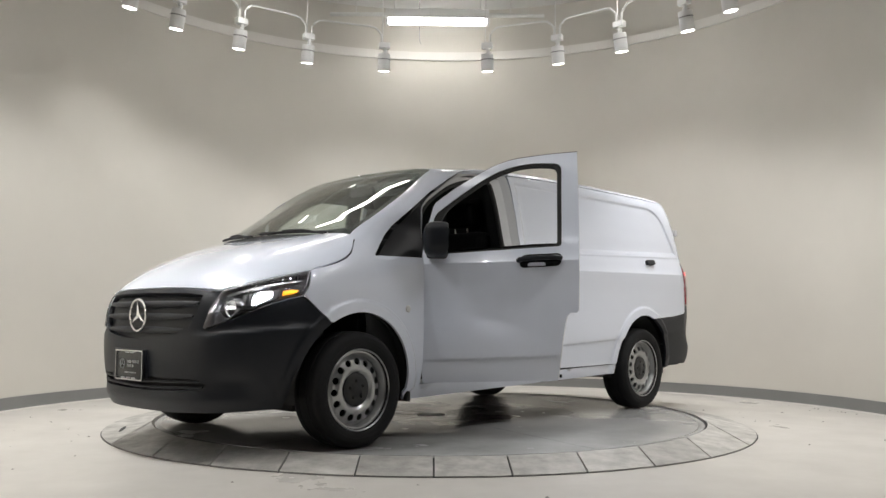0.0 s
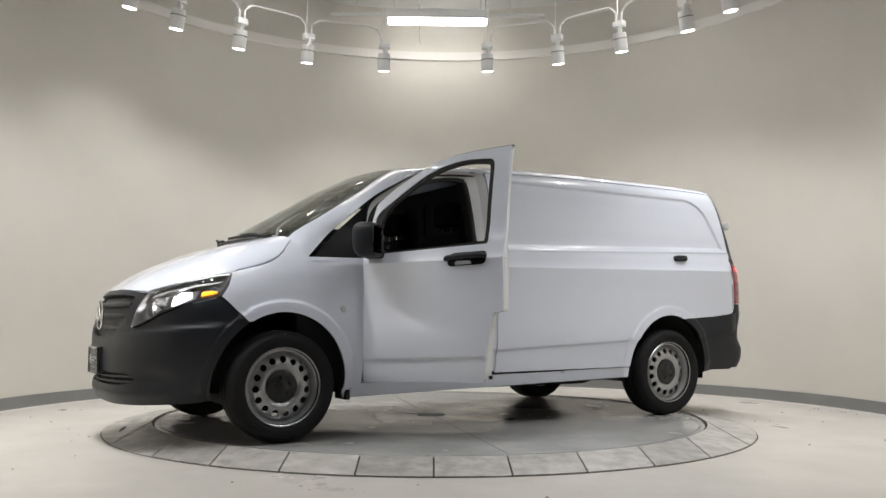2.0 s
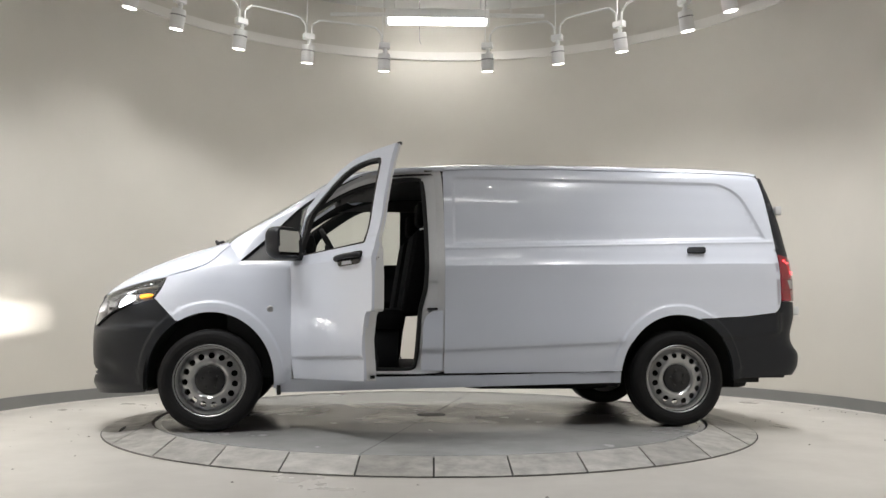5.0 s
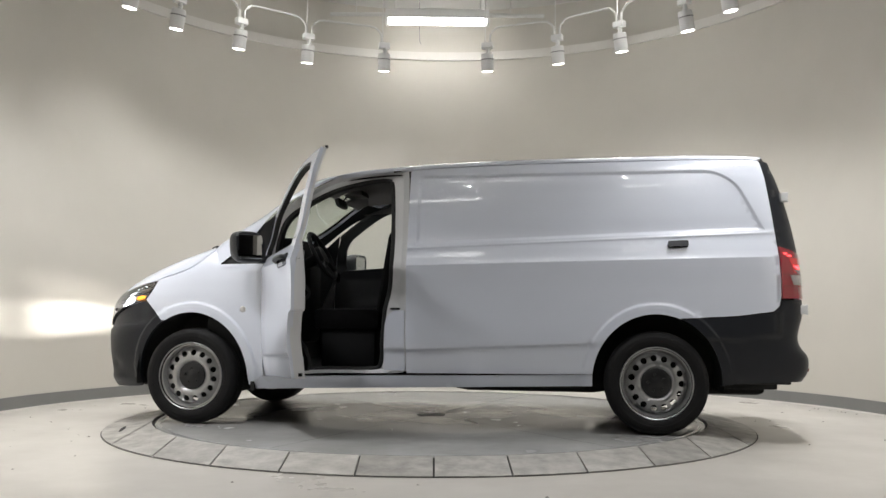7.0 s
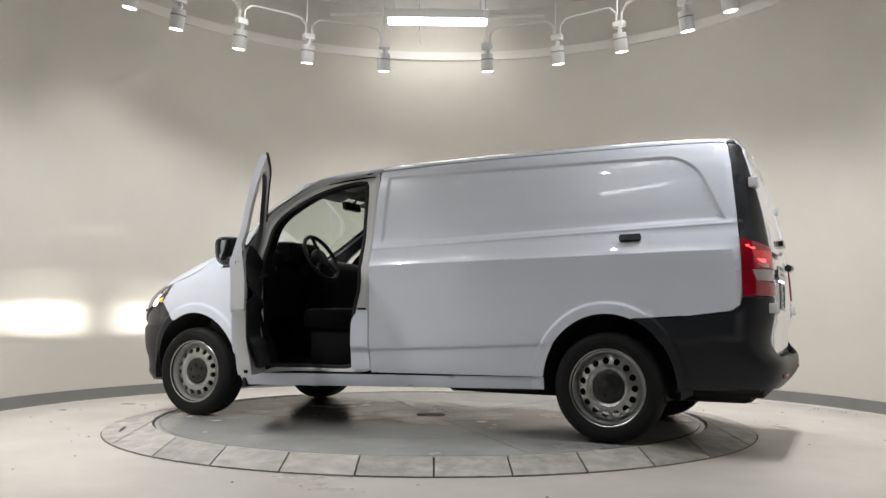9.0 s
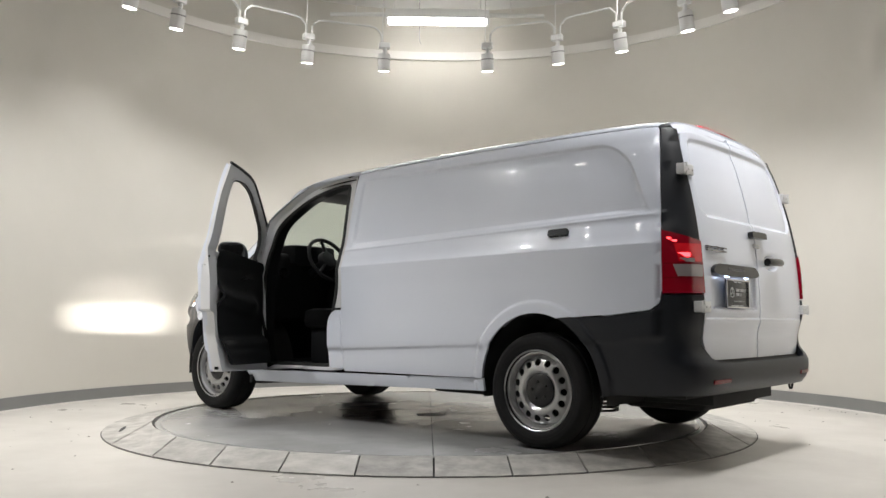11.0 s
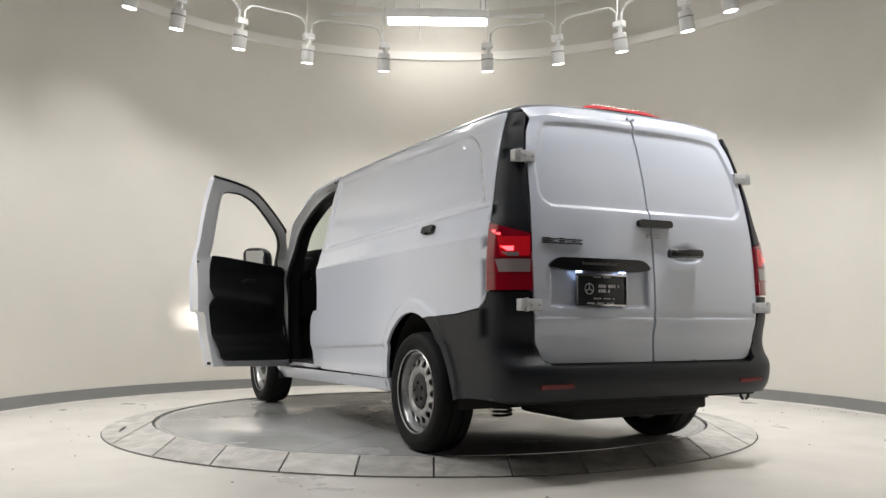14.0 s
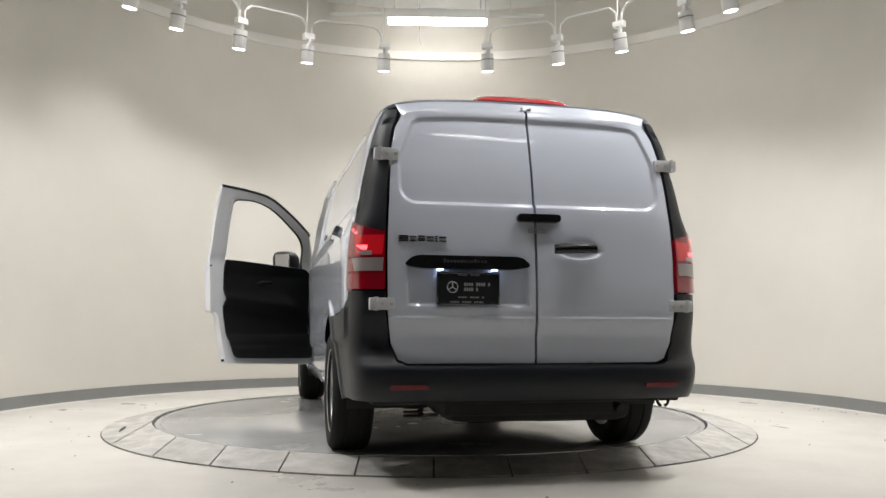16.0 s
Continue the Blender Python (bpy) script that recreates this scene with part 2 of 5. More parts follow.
# ---- lamps on the ceiling ----
def tilted(pts):
    """The lamp's head leans out towards the wall."""
    m = Matrix.Translation((0, 0, 0.21)) @ Matrix.Rotation(radians(11), 4, "X") @ Matrix.Translation((0, 0, -0.21))
    return [tuple(m @ Vector(q)) for q in pts]


def spot_lamp():
    e = tagged(new("spot_lamp"), label="white cylindrical spot lamp on a conduit, lit", category="spot lamp", group="spot lamps round the booth")
    v, f = lathe([(0.0, 0.004), (0.056, 0.004), (0.059, 0.0), (0.064, 0.0), (0.066, 0.006), (0.066, 0.165), (0.062, 0.185), (0.03, 0.19), (0.0, 0.19)], 28)
    part("lamp_body", (tilted(v), f), M_LAMP, e)
    v, f = lathe([(0.0, -0.001), (0.055, -0.001), (0.055, 0.003)], 28)
    part("lamp_lens", (tilted(v), f), M_BULB, e, "glowing warm white lens")
    for i in range(20):
        a = 2 * math.pi * i / 20
        c, s = math.cos(a), math.sin(a)
        q = [(0.0675, -0.0065, 0.122), (0.0675, 0.0065, 0.122), (0.0675, 0.0065, 0.134), (0.0675, -0.0065, 0.134)]
        part("vent_slot", (tilted([(c * x - s * y, s * x + c * y, z) for x, y, z in q]), [(0, 1, 2, 3)]), M_DARKGAP, e, smooth=False)
    part("knuckle", tube_path([(0, 0, 0.188), (0.012, 0, 0.215), (0, 0, 0.245)], 0.021, 10), M_LAMP, e)
    b = bm_ob("junction_box", box_mesh(-0.058, 0.058, -0.034, 0.034, 0.245, 0.305, 0.006), M_LAMP, e)
    part("stem", tube_path([(-0.02, 0, 0.305), (-0.02, 0, 4.55 - LAMP_Z)], 0.006, 8), M_GALV, e)
    return e


def lamp_pos(a):
    return (LAMP_C.x + LAMP_R * math.cos(radians(a)), LAMP_C.y + LAMP_R * math.sin(radians(a)))


def lamp_gain(a):
    """The lamps beside the van are the strongest, those over the open side are dimmed."""
    s = -math.sin(radians(a))
    return 0.26 if s > 0.78 else (1.35 if a < 0 else 1.9) if s > 0.4 else 1.1 if s > -0.02 else 0.75 if 140 < a < 170 else 1.15 if a < 50 else 1.0


first = None
for i, a in enumerate(LAMP_ANGLES):
    x, y = lamp_pos(a)
    m = pose(x, y, LAMP_Z, 0, 0, a - 90)
    if first is None:
        first = spot_lamp()
        first.matrix_basis = m
    else:
        copy_thing(first, m)
    li = bpy.data.lights.new("spot", "SPOT")
    li.energy = SPOT_POWER * lamp_gain(a)
    li.color, li.spot_size, li.spot_blend, li.shadow_soft_size = WARM, radians(SPOT_CONES[i % 3]), 1.0, 0.03
    ob = new("spot_light", li)
    out = Vector((math.cos(radians(a)), math.sin(radians(a))))
    x, y = x + 0.042 * out.x, y + 0.042 * out.y
    ob.matrix_world = look((x, y, LAMP_Z - 0.016), (x + 0.12 * out.x, y + 0.12 * out.y, 0))

order = sorted(LAMP_ANGLES)
for a, b in zip(order, order[1:]):
    p, q = Vector((*lamp_pos(a), LAMP_Z)), Vector((*lamp_pos(b), LAMP_Z))
    if abs(a - 76.6) < 0.1:
        continue
    t = (q - p).normalized()
    z0, z1 = 0.30, 0.47
    pts = [p + t * 0.03 + Vector((0, 0, z0)), p + t * 0.035 + Vector((0, 0, z0 + 0.09)), p + t * 0.055 + Vector((0, 0, z1 - 0.05)), p + t * 0.10 + Vector((0, 0, z1 - 0.01)), p + t * 0.16 + Vector((0, 0, z1))]
    pts += [q - t * 0.16 + Vector((0, 0, z1)), q - t * 0.10 + Vector((0, 0, z1 - 0.01)), q - t * 0.055 + Vector((0, 0, z1 - 0.05)), q - t * 0.035 + Vector((0, 0, z0 + 0.09)), q - t * 0.03 + Vector((0, 0, z0))]
    ob = part("conduit", tube_path(pts, 0.011, 8), M_GALV, None)
    tagged(ob, label="thin white painted conduit between two spot lamps", category="conduit", group="conduits between the lamps")


def strip_light(lit):
    e = tagged(new("strip_light"), label="white strip light with a glowing diffuser on the ceiling", category="strip light", group="strip lights")
    bm_ob("housing", box_mesh(-0.60, 0.60, -0.075, 0.075, 0.0, 0.10, 0.008), M_LAMP, e)
    bm_ob("diffuser", box_mesh(-0.57, 0.57, -0.06, 0.06, -0.055, -0.001, 0.02), lit, e, label="glowing diffuser")
    for s in (-1, 1):
        bm_ob("end_cap", box_mesh(s * 0.585 - 0.015, s * 0.585 + 0.015, -0.068, 0.068, -0.06, -0.001, 0.006), M_LAMP, e)
        part("hanger", tube_path([(s * 0.5, 0, 0.1), (s * 0.5, 0, 0.42)], 0.006, 6), M_GALV, e)
    return e


s1 = strip_light(M_TUBE)
s1.matrix_basis = pose(0.045, 2.95, 4.205)
# The one at x 1.9 is added unseen, to brighten the right wall's top.
for x, y in ((-1.4, 1.2), (1.9, 1.2)):
    copy_thing(s1, pose(x, y, 4.15))
# the hall tubes before the booth, glow turned down to darken the van's rear
s2 = strip_light(M_HALLTUBE)
s2.matrix_basis = pose(-0.3, -3.3, 4.15)
for x, y in ((-1.35, -4.6), (1.5, -4.5)):
    copy_thing(s2, pose(x, y, 4.15))

# pipes, cable and drop wire above the booth
ob = part("ceiling_pipe", tube_path([(-1.20, 2.98, 4.27), (0.0, 2.98, 4.275), (1.29, 2.98, 4.27)], 0.024, 12), M_GALV, None)
tagged(ob, label="straight white pipe behind the strip light", category="pipe")
for x in (-0.9, 0.9):
    part("pipe_hanger", tube_path([(x, 2.98, 4.27), (x, 2.98, 4.55)], 0.005, 6), M_GALV, ob)
ob = part("strip_light_cable", tube_path([(-0.50, 2.95, 4.20), (-0.47, 2.95, 4.27), (-0.40, 2.95, 4.31), (0.0, 2.95, 4.33), (0.45, 2.95, 4.31), (0.52, 2.95, 4.27), (0.55, 2.95, 4.20)], 0.008, 8), M_GALV, None)
tagged(ob, label="white cable looped over the strip light", category="cable")
ob = part("drop_wire", tube_path([(-0.165, 3.1, 4.55), (-0.165, 3.1, 4.10), (-0.16, 3.1, 3.99), (-0.145, 3.1, 3.96)], 0.0045, 6), M_BASE, None)
tagged(ob, label="short white wire hanging from the ceiling", category="wire")
ob = part("ceiling_cable", tube_path([(0.62, 2.4, 4.25), (0.9, 2.4, 4.26), (1.0, 2.35, 4.28), (1.25, 2.2, 4.40), (1.5, 2.0, 4.50)], 0.009, 8), M_GALV, None)
tagged(ob, label="white cable running up to the ceiling", category="cable")
ob = bm_ob("ceiling_box", box_mesh(-1.36, -1.24, 1.9, 2.02, 4.18, 4.30, 0.008), M_LAMP)
part("box_stem", tube_path([(-1.30, 1.96, 4.30), (-1.30, 1.96, 4.55)], 0.008, 8), M_GALV, ob)
tagged(ob, label="small white junction box under the ceiling", category="junction box")

rng = random.Random(4)
v, f = [], []
for k in range(46):
    t, r = radians(rng.uniform(150, 390)), rng.uniform(2.46, 3.6)
    x, y, s = r * math.cos(t), r * math.sin(t), rng.uniform(0.004, 0.012)
    if k > 30:
        t = radians(rng.uniform(-8, 30))
        x, y = WALL_C[0] + 3.6 * math.cos(t), WALL_C[1] + rng.uniform(3.3, 3.6) * math.sin(t)
    n0 = len(v)
    v += [(x + s * math.cos(q), y + s * rng.uniform(0.5, 1) * math.sin(q), FLOOR_Z) for q in (0, 1.3, 2.6, 3.9, 5.2)] + [(x, y, FLOOR_Z + s * 0.5)]
    f += [(n0 + i, n0 + (i + 1) % 5, n0 + 5) for i in range(5)]
tagged(mesh_ob("floor_crumbs", v, f, material("dark_crumbs", (0.10, 0.09, 0.075), 0.8)), label="small dark crumbs scattered on the floor", category="crumbs", kind="stuff")

# ---- the van ----
OFF = Vector((1.565, 0.0016, 0.0))
THETA = [(0.0, 226.35), (1.0, 218.42), (2.0, 210.52), (3.0, 202.6), (4.0, 194.75), (5.0, 186.72), (6.0, 178.6), (7.0, 170.4), (8.0, 161.95),
         (9.0, 153.85), (10.0, 146.05), (11.0, 138.4), (12.0, 131.0), (13.0, 123.92), (14.0, 116.67), (15.0, 109.27), (16.0, 101.6)]
van = tagged(new("cargo_van"), label="white cargo van, driver's door open, standing on the turntable", category="van")

M_PAINT = material("white_van_paint", (0.68, 0.72, 0.815), 0.26, coat=1.0, var=0.015, scale=2.5)
M_BLACK = material("black_bumper_plastic", (0.010, 0.012, 0.0165), 0.42, var=0.15, scale=12, bump=0.12, bump_scale=500, spec=0.38)
M_GLOSSB = material("gloss_black_trim", (0.010, 0.010, 0.011), 0.12)
M_RUBBER = material("black_rubber", (0.015, 0.015, 0.015), 0.75, var=0.2, scale=20)
M_DARK = material("dark_interior_plastic", (0.006, 0.0065, 0.0075), 0.65, var=0.15, scale=10, bump=0.1, bump_scale=400, spec=0.25)
M_UNDER = material("underbody", (0.02, 0.02, 0.02), 0.85, var=0.3, scale=8)

tab = lambda xs, ys: (np.array(xs, float), np.array(ys, float))


def smooth_tab(t, z):
    """Smooth lookup of a short table."""
    xs, ys = t
    d = np.gradient(ys, xs)
    i = np.clip(np.searchsorted(xs, z) - 1, 0, len(xs) - 2)
    h = xs[i + 1] - xs[i]
    s = np.clip((z - xs[i]) / h, 0, 1)
    return ((1 + 2 * s) * (1 - s) ** 2 * ys[i] + s * (1 - s) ** 2 * h * d[i] + s * s * (3 - 2 * s) * ys[i + 1] + s * s * (s - 1) * h * d[i + 1])


# half width of the body by height, of its nose, and the nose and tail by height
T_W = tab([0.22, 0.30, 0.36, 0.52, 0.58, 0.80, 0.95, 1.12, 1.22, 1.28, 1.45, 1.60, 1.72, 1.81, 1.87, 1.91], [0.85, 0.885, 0.90, 0.922, 0.928, 0.930, 0.928, 0.922, 0.903, 0.884, 0.852, 0.820, 0.788, 0.748, 0.69, 0.60])
T_B = tab([0.22, 0.36, 0.55, 0.80, 0.95, 1.05, 1.12, 1.20, 1.25, 1.30, 1.50, 1.80], [0.80, 0.87, 0.915, 0.93, 0.91, 0.885, 0.855, 0.80, 0.755, 0.70, 0.66, 0.6])
T_NOSE = tab([0.20, 0.25, 0.35, 0.50, 0.70, 0.85, 0.92, 1.00, 1.06, 1.15, 1.20, 1.25, 1.30], [0.84, 0.870, 0.880, 0.893, 0.885, 0.85, 0.80, 0.70, 0.60, 0.40, 0.26, 0.08, -0.12])
T_TAIL = tab([0.30, 0.36, 0.46, 0.52, 0.56, 0.80, 1.10, 1.30, 1.56, 1.75, 1.84, 1.90], [-4.10, -4.165, -4.20, -4.19, -4.155, -4.165, -4.15, -4.13, -4.075, -4.015, -3.97, -3.85])
XC, XR = -0.2, -3.55


def ramp(x, a, b):
    s = np.clip((x - a) / (b - a), 0, 1)
    return s * s * (3 - 2 * s)


def recess(x, z):
    """How deep the pressed field above the belt line is set in."""
    top = 1.752
    bot = 1.243 + (-1.58 - x) * 0.036
    back = -3.71 - (1.75 - z) * 0.47
    d = np.minimum.reduce([(top - z), (z - bot), (-1.60 - x), (x - back) * 0.9])
    a, b = RR - (top - z), RR - (x - back) * 0.9
    d = np.where((a > 0) & (b > 0), np.minimum(d, RR - np.hypot(np.maximum(a, 0), np.maximum(b, 0))), d)
    return 0.014 * ramp(d, 0.0, 0.030)


RR = 0.16


def recess_line(d):
    """The line at d inside the edge of the pressed field."""
    bot = lambda x: 1.243 + (-1.58 - x) * 0.036 + d
    back = lambda z: -3.71 - (1.75 - z) * 0.47
    pts = [(-1.60 - d, bot(-1.60 - d)), (-1.60 - d, 1.752 - d)]
    for k in range(9):
        t = radians(k * 11.25)
        a, b = (RR - d) * math.cos(t), (RR - d) * math.sin(t)
        z = 1.752 - RR + a
        pts.append((back(z) + (RR - b) / 0.9, z))
    z = 1.323
    pts.append((back(z) + d / 0.9, bot(back(z) + d / 0.9)))
    return pts + pts[:1]


def run_line(z0, slope, xa, xb, dz):
    return [(x, z0 + (-1.55 - x) * slope + dz) for x in np.linspace(xa, xb, 12)]


def flank_lines(xa, xb, xlow):
    out = [run_line(1.105, 0.020, xa, xb, q) for q in (-0.03, -0.012, -0.004, 0.0, 0.004, 0.012)]
    out += [run_line(0.525, 0.045, xa, xlow, q) for q in (-0.012, 0.002, 0.016)]
    return out


def flare_lines(cx, a0, a1):
    """Edges of the flared lip round a wheel arch."""
    return [[(cx + r * math.cos(radians(a)), 0.335 + r / 0.925 * math.sin(radians(a))) for a in np.linspace(a0, a1, 26)] for r in (0.462, 0.476, 0.490)]


def side_y(x, z):
    """Half width of the body at x and z."""
    x, z = np.asarray(x, float), np.asarray(z, float)
    w, b = smooth_tab(T_W, z), smooth_tab(T_B, z)
    n = np.where(z < 0.9, 3.2, 3.2 - np.clip((z - 0.9) / 0.3, 0, 1) * 0.5)
    a = np.maximum(smooth_tab(T_NOSE, z) - XC, 1e-4)
    q = np.clip((x - XC) / a, 0, 1)
    front = b * np.maximum(1 - q ** n, 0) ** (1 / n)
    ar = np.maximum(XR - smooth_tab(T_TAIL, z), 1e-4)
    q2 = np.clip((XR - x) / ar, 0, 1)
    rear = w * (1 - 0.012 * q2) * np.maximum(1 - q2 ** 8, 0) ** (1 / 8)
    k = ramp(x, -0.62, -0.15)
    y = np.where(x > XC, front, np.where(x < XR, rear, w))
    y = np.where((x > -0.62) & (x <= XC), w * (1 - k) + b * k, y)
    y = np.where((x > XC) & (x < -0.15), front + (w - b) * (1 - k), y)
    # wheel arch lips, belt line and the two creases of the flank
    for cx in (0.0, -3.2):
        r = np.hypot(x - cx, (z - 0.335) * 0.925)
        y = y + 0.014 * (1 - ramp(r, 0.462, 0.490)) * (z > 0.3) * (y > 0.5)
    mid = (x < -0.3) & (x > XR - 0.42)
    belt = 1.235 + (-1.55 - x) * 0.036
    y = y + np.where(mid, 0.005 * np.exp(-((z - belt + 0.008) / 0.009) ** 2) * ramp(-x, 1.2, 1.5), 0)
    fade = ramp(-x, 0.15, 0.55) * (1 - ramp(-x, 3.85, 4.0))
    cr = 1.105 + (-1.55 - x) * 0.020
    y = y + fade * 0.019 * np.where(z < cr, np.exp(-(cr - z) / 0.10), np.exp(-(z - cr) / 0.045))
    lo = 0.525 + (-1.55 - x) * 0.045
    y = y + ramp(-x, 0.45, 0.75) * np.where(mid, 0.014 * ramp(z, lo - 0.012, lo + 0.016) - 0.006, 0)
    return y - np.where(x < -1.5, recess(x, z), 0)


def polar(cx, sx):
    """Surface points by the angle, in degrees from straight ahead (sx 1) or astern (sx -1), and the height."""
    def f(u, z):
        u, z = np.asarray(u, float), np.asarray(z, float)
        dx, dy = sx * np.cos(np.radians(u)), np.sin(np.radians(u))
        lo, hi = np.zeros_like(u), np.full_like(u, 1.6)
        for _ in range(40):
            m = (lo + hi) / 2
            inside = np.abs(dy * m) < side_y(cx + dx * m, z)
            lo, hi = np.where(inside, m, lo), np.where(inside, hi, m)
        return np.stack([cx + dx * lo, dy * lo, z], -1)
    return f


def ends(sx):
    """Surface points of the front or the rear by y and z."""
    def f(y, z):
        y, z = np.asarray(y, float), np.asarray(z, float)
        lo, hi = np.full_like(y, -2.0), np.full_like(y, sx * 1.0 if sx > 0 else -4.4)
        for _ in range(40):
            m = (lo + hi) / 2
            inside = np.abs(y) < side_y(m, z)
            lo, hi = np.where(inside, m, lo), np.where(inside, hi, m)
        return np.stack([lo, y, z], -1)
    return f


def bonnet_top(x, y):
    x, y = np.asarray(x, float), np.asarray(y, float)
    lo, hi = np.full_like(x, 0.75), np.full_like(x, 1.32)
    for _ in range(40):
        m = (lo + hi) / 2
        inside = np.abs(y) < side_y(x, m)
        lo, hi = np.where(inside, m, lo), np.where(inside, hi, m)
    return np.stack([x, y, lo], -1)


T_ROOF = tab([-4.05, -3.9, -3.6, -3.0, -2.2, -1.5, -1.1, -0.86, -0.6, -0.3], [1.858, 1.885, 1.905, 1.911, 1.904, 1.878, 1.83, 1.785, 1.66, 1.45])
T_RAIL = tab([-4.05, -3.9, -3.6, -3.0, -2.2, -1.5, -1.1, -0.86, -0.6, -0.3], [1.785, 1.811, 1.822, 1.823, 1.815, 1.784, 1.745, 1.705, 1.58, 1.37])


def roof_top(x, y):
    x, y = np.asarray(x, float), np.asarray(y, float)
    zc, zr = smooth_tab(T_ROOF, x), smooth_tab(T_RAIL, x)
    b = np.maximum(side_y(np.maximum(x, -3.9), zr), 0.3)
    q = np.clip(np.abs(y) / b, 0, 1)
    return np.stack([x, y, zr + (zc - zr) * np.maximum(1 - q ** 3, 0) ** (1 / 2.0)], -1)


def roof_q(x, q):
    """The roof by x and by the part of the half width."""
    x, q = np.asarray(x, float), np.asarray(q, float)
    return roof_top(x, q * np.maximum(side_y(np.maximum(x, -3.9), smooth_tab(T_RAIL, x)), 0.3))


def flank(x, z):
    return np.stack([np.asarray(x, float), side_y(x, z), np.asarray(z, float)], -1)


T_WSC = tab([1.22, 1.27, 1.40, 1.55, 1.70, 1.80], [0.13, 0.075, -0.14, -0.40, -0.66, -0.86])
T_WSK = tab([1.22, 1.50, 1.80], [0.36, 0.30, 0.16])


def screen(y, z):
    y, z = np.asarray(y, float), np.asarray(z, float)
    return np.stack([smooth_tab(T_WSC, z) - smooth_tab(T_WSK, z) * y * y, y, z], -1)


def spline(pts, n=6, closed=False):
    P = [Vector(p) for p in pts]
    out = []
    m = len(P) if closed else len(P) - 1
    for i in range(m):
        p0, p1, p2, p3 = (P[(i - 1) % len(P)] if closed or i else P[0] * 2 - P[1]), P[i], P[(i + 1) % len(P)], (P[(i + 2) % len(P)] if closed or i < m - 1 else P[-1] * 2 - P[-2])
        for k in range(n):
            t = k / n
            out.append(tuple(0.5 * (2 * p1 + (p2 - p0) * t + (2 * p0 - 5 * p1 + 4 * p2 - p3) * t * t + (3 * p1 - p0 - 3 * p2 + p3) * t ** 3)))
    if not closed:
        out.append(tuple(P[-1]))
    return out


def rounded(poly, r, n=5):
    out = []
    for i, p in enumerate(poly):
        p = Vector(p[:2])
        a, b = Vector(poly[i - 1][:2]), Vector(poly[(i + 1) % len(poly)][:2])
        rr = poly[i][2] if len(poly[i]) > 2 else r
        ra, rb = min(rr, (a - p).length * 0.45), min(rr, (b - p).length * 0.45)
        s, e = p + (a - p).normalized() * ra, p + (b - p).normalized() * rb
        if rr <= 0:
            out.append(tuple(p))
            continue
        for k in range(n + 1):
            t = k / n
            out.append(tuple((1 - t) ** 2 * s + 2 * t * (1 - t) * p + t * t * e))
    return out


def skin(name, poly, surf, mat, parent, res=0.03, holes=(), lift=0.0, depth=0.018, flip=False, label="", side=1, thick=False, stretch=(1, 1), lines=(), bulge=None):
    """A panel: a flat outline laid on the body's surface, with its edges turned in by depth; thick closes it behind.
    stretch: scale of the outline's axes for meshing. side -1 mirrors it to the other flank."""
    sc = [(p[0] * stretch[0], p[1] * stretch[1]) for p in poly]
    hs = [[(p[0] * stretch[0], p[1] * stretch[1]) for p in h] for h in holes]
    pts, tris = fill(sc, res, hs, [[(q[0] * stretch[0], q[1] * stretch[1]) for q in ln] for ln in lines])
    A = np.array(pts) / np.array(stretch)
    u, w = A[:, 0], A[:, 1]
    eu, ew = 0.002 / stretch[0], 0.002 / stretch[1]
    sg = -1.0 if flip else 1.0

    def normal(f, u, w):
        n = np.cross(f(u + eu, w) - f(u - eu, w), f(u, w + ew) - f(u, w - ew)) * sg
        return n / np.maximum(np.linalg.norm(n, axis=1, keepdims=True), 1e-12)

    full = surf if bulge is None else (lambda u, w: surf(u, w) + normal(surf, u, w) * np.asarray(bulge(u, w))[:, None])
    co, N = full(u, w), normal(full, u, w)
    if flip:
        tris = [t[::-1] for t in tris]
    top = co + N * lift
    bot = co + N * (lift - depth)
    if side < 0:
        top, bot, N = top * (1, -1, 1), bot * (1, -1, 1), N * (1, -1, 1)
        tris = [t[::-1] for t in tris]
    nv = len(pts)
    edges = border_edges(tris)
    verts = [tuple(p) for p in top]
    faces = list(tris)
    normals = [tuple(n) for n in N]
    rim = sorted({i for e in edges for i in e})
    if depth:
        at, ab = {}, {}
        for i in rim:
            at[i] = len(verts)
            verts.append(tuple(top[i])), normals.append((0, 0, 0))
            ab[i] = len(verts)
            verts.append(tuple(bot[i])), normals.append((0, 0, 0))
        faces += [(at[b], at[a], ab[a], ab[b]) for a, b in edges]
        if thick:
            n0 = len(verts)
            verts += [tuple(p) for p in bot]
            normals += [tuple(-n) for n in N]
            faces += [tuple(n0 + i for i in t[::-1]) for t in tris]
    ob = mesh_ob(name, verts, faces, mat)
    me = ob.data
    me.shade_smooth()
    me.normals_split_custom_set_from_vertices(normals)
    ob.parent = parent
    ob.location = OFF if parent is van else (0, 0, 0)
    if label:
        tagged(ob, label=label)
    return ob


def on_van(name, vf, mat, parent=None, label="", smooth=True):
    ob = part(name, vf, mat, parent or van, label, smooth)
    if parent is None:
        ob.location = OFF
    return ob


def arch(cx, r, a0, a1, n=22, zc=0.335, tall=0.034):
    return [(cx + r * math.cos(radians(a0 + (a1 - a0) * i / n)), zc + (r + tall) * math.sin(radians(a0 + (a1 - a0) * i / n))) for i in range(n + 1)]


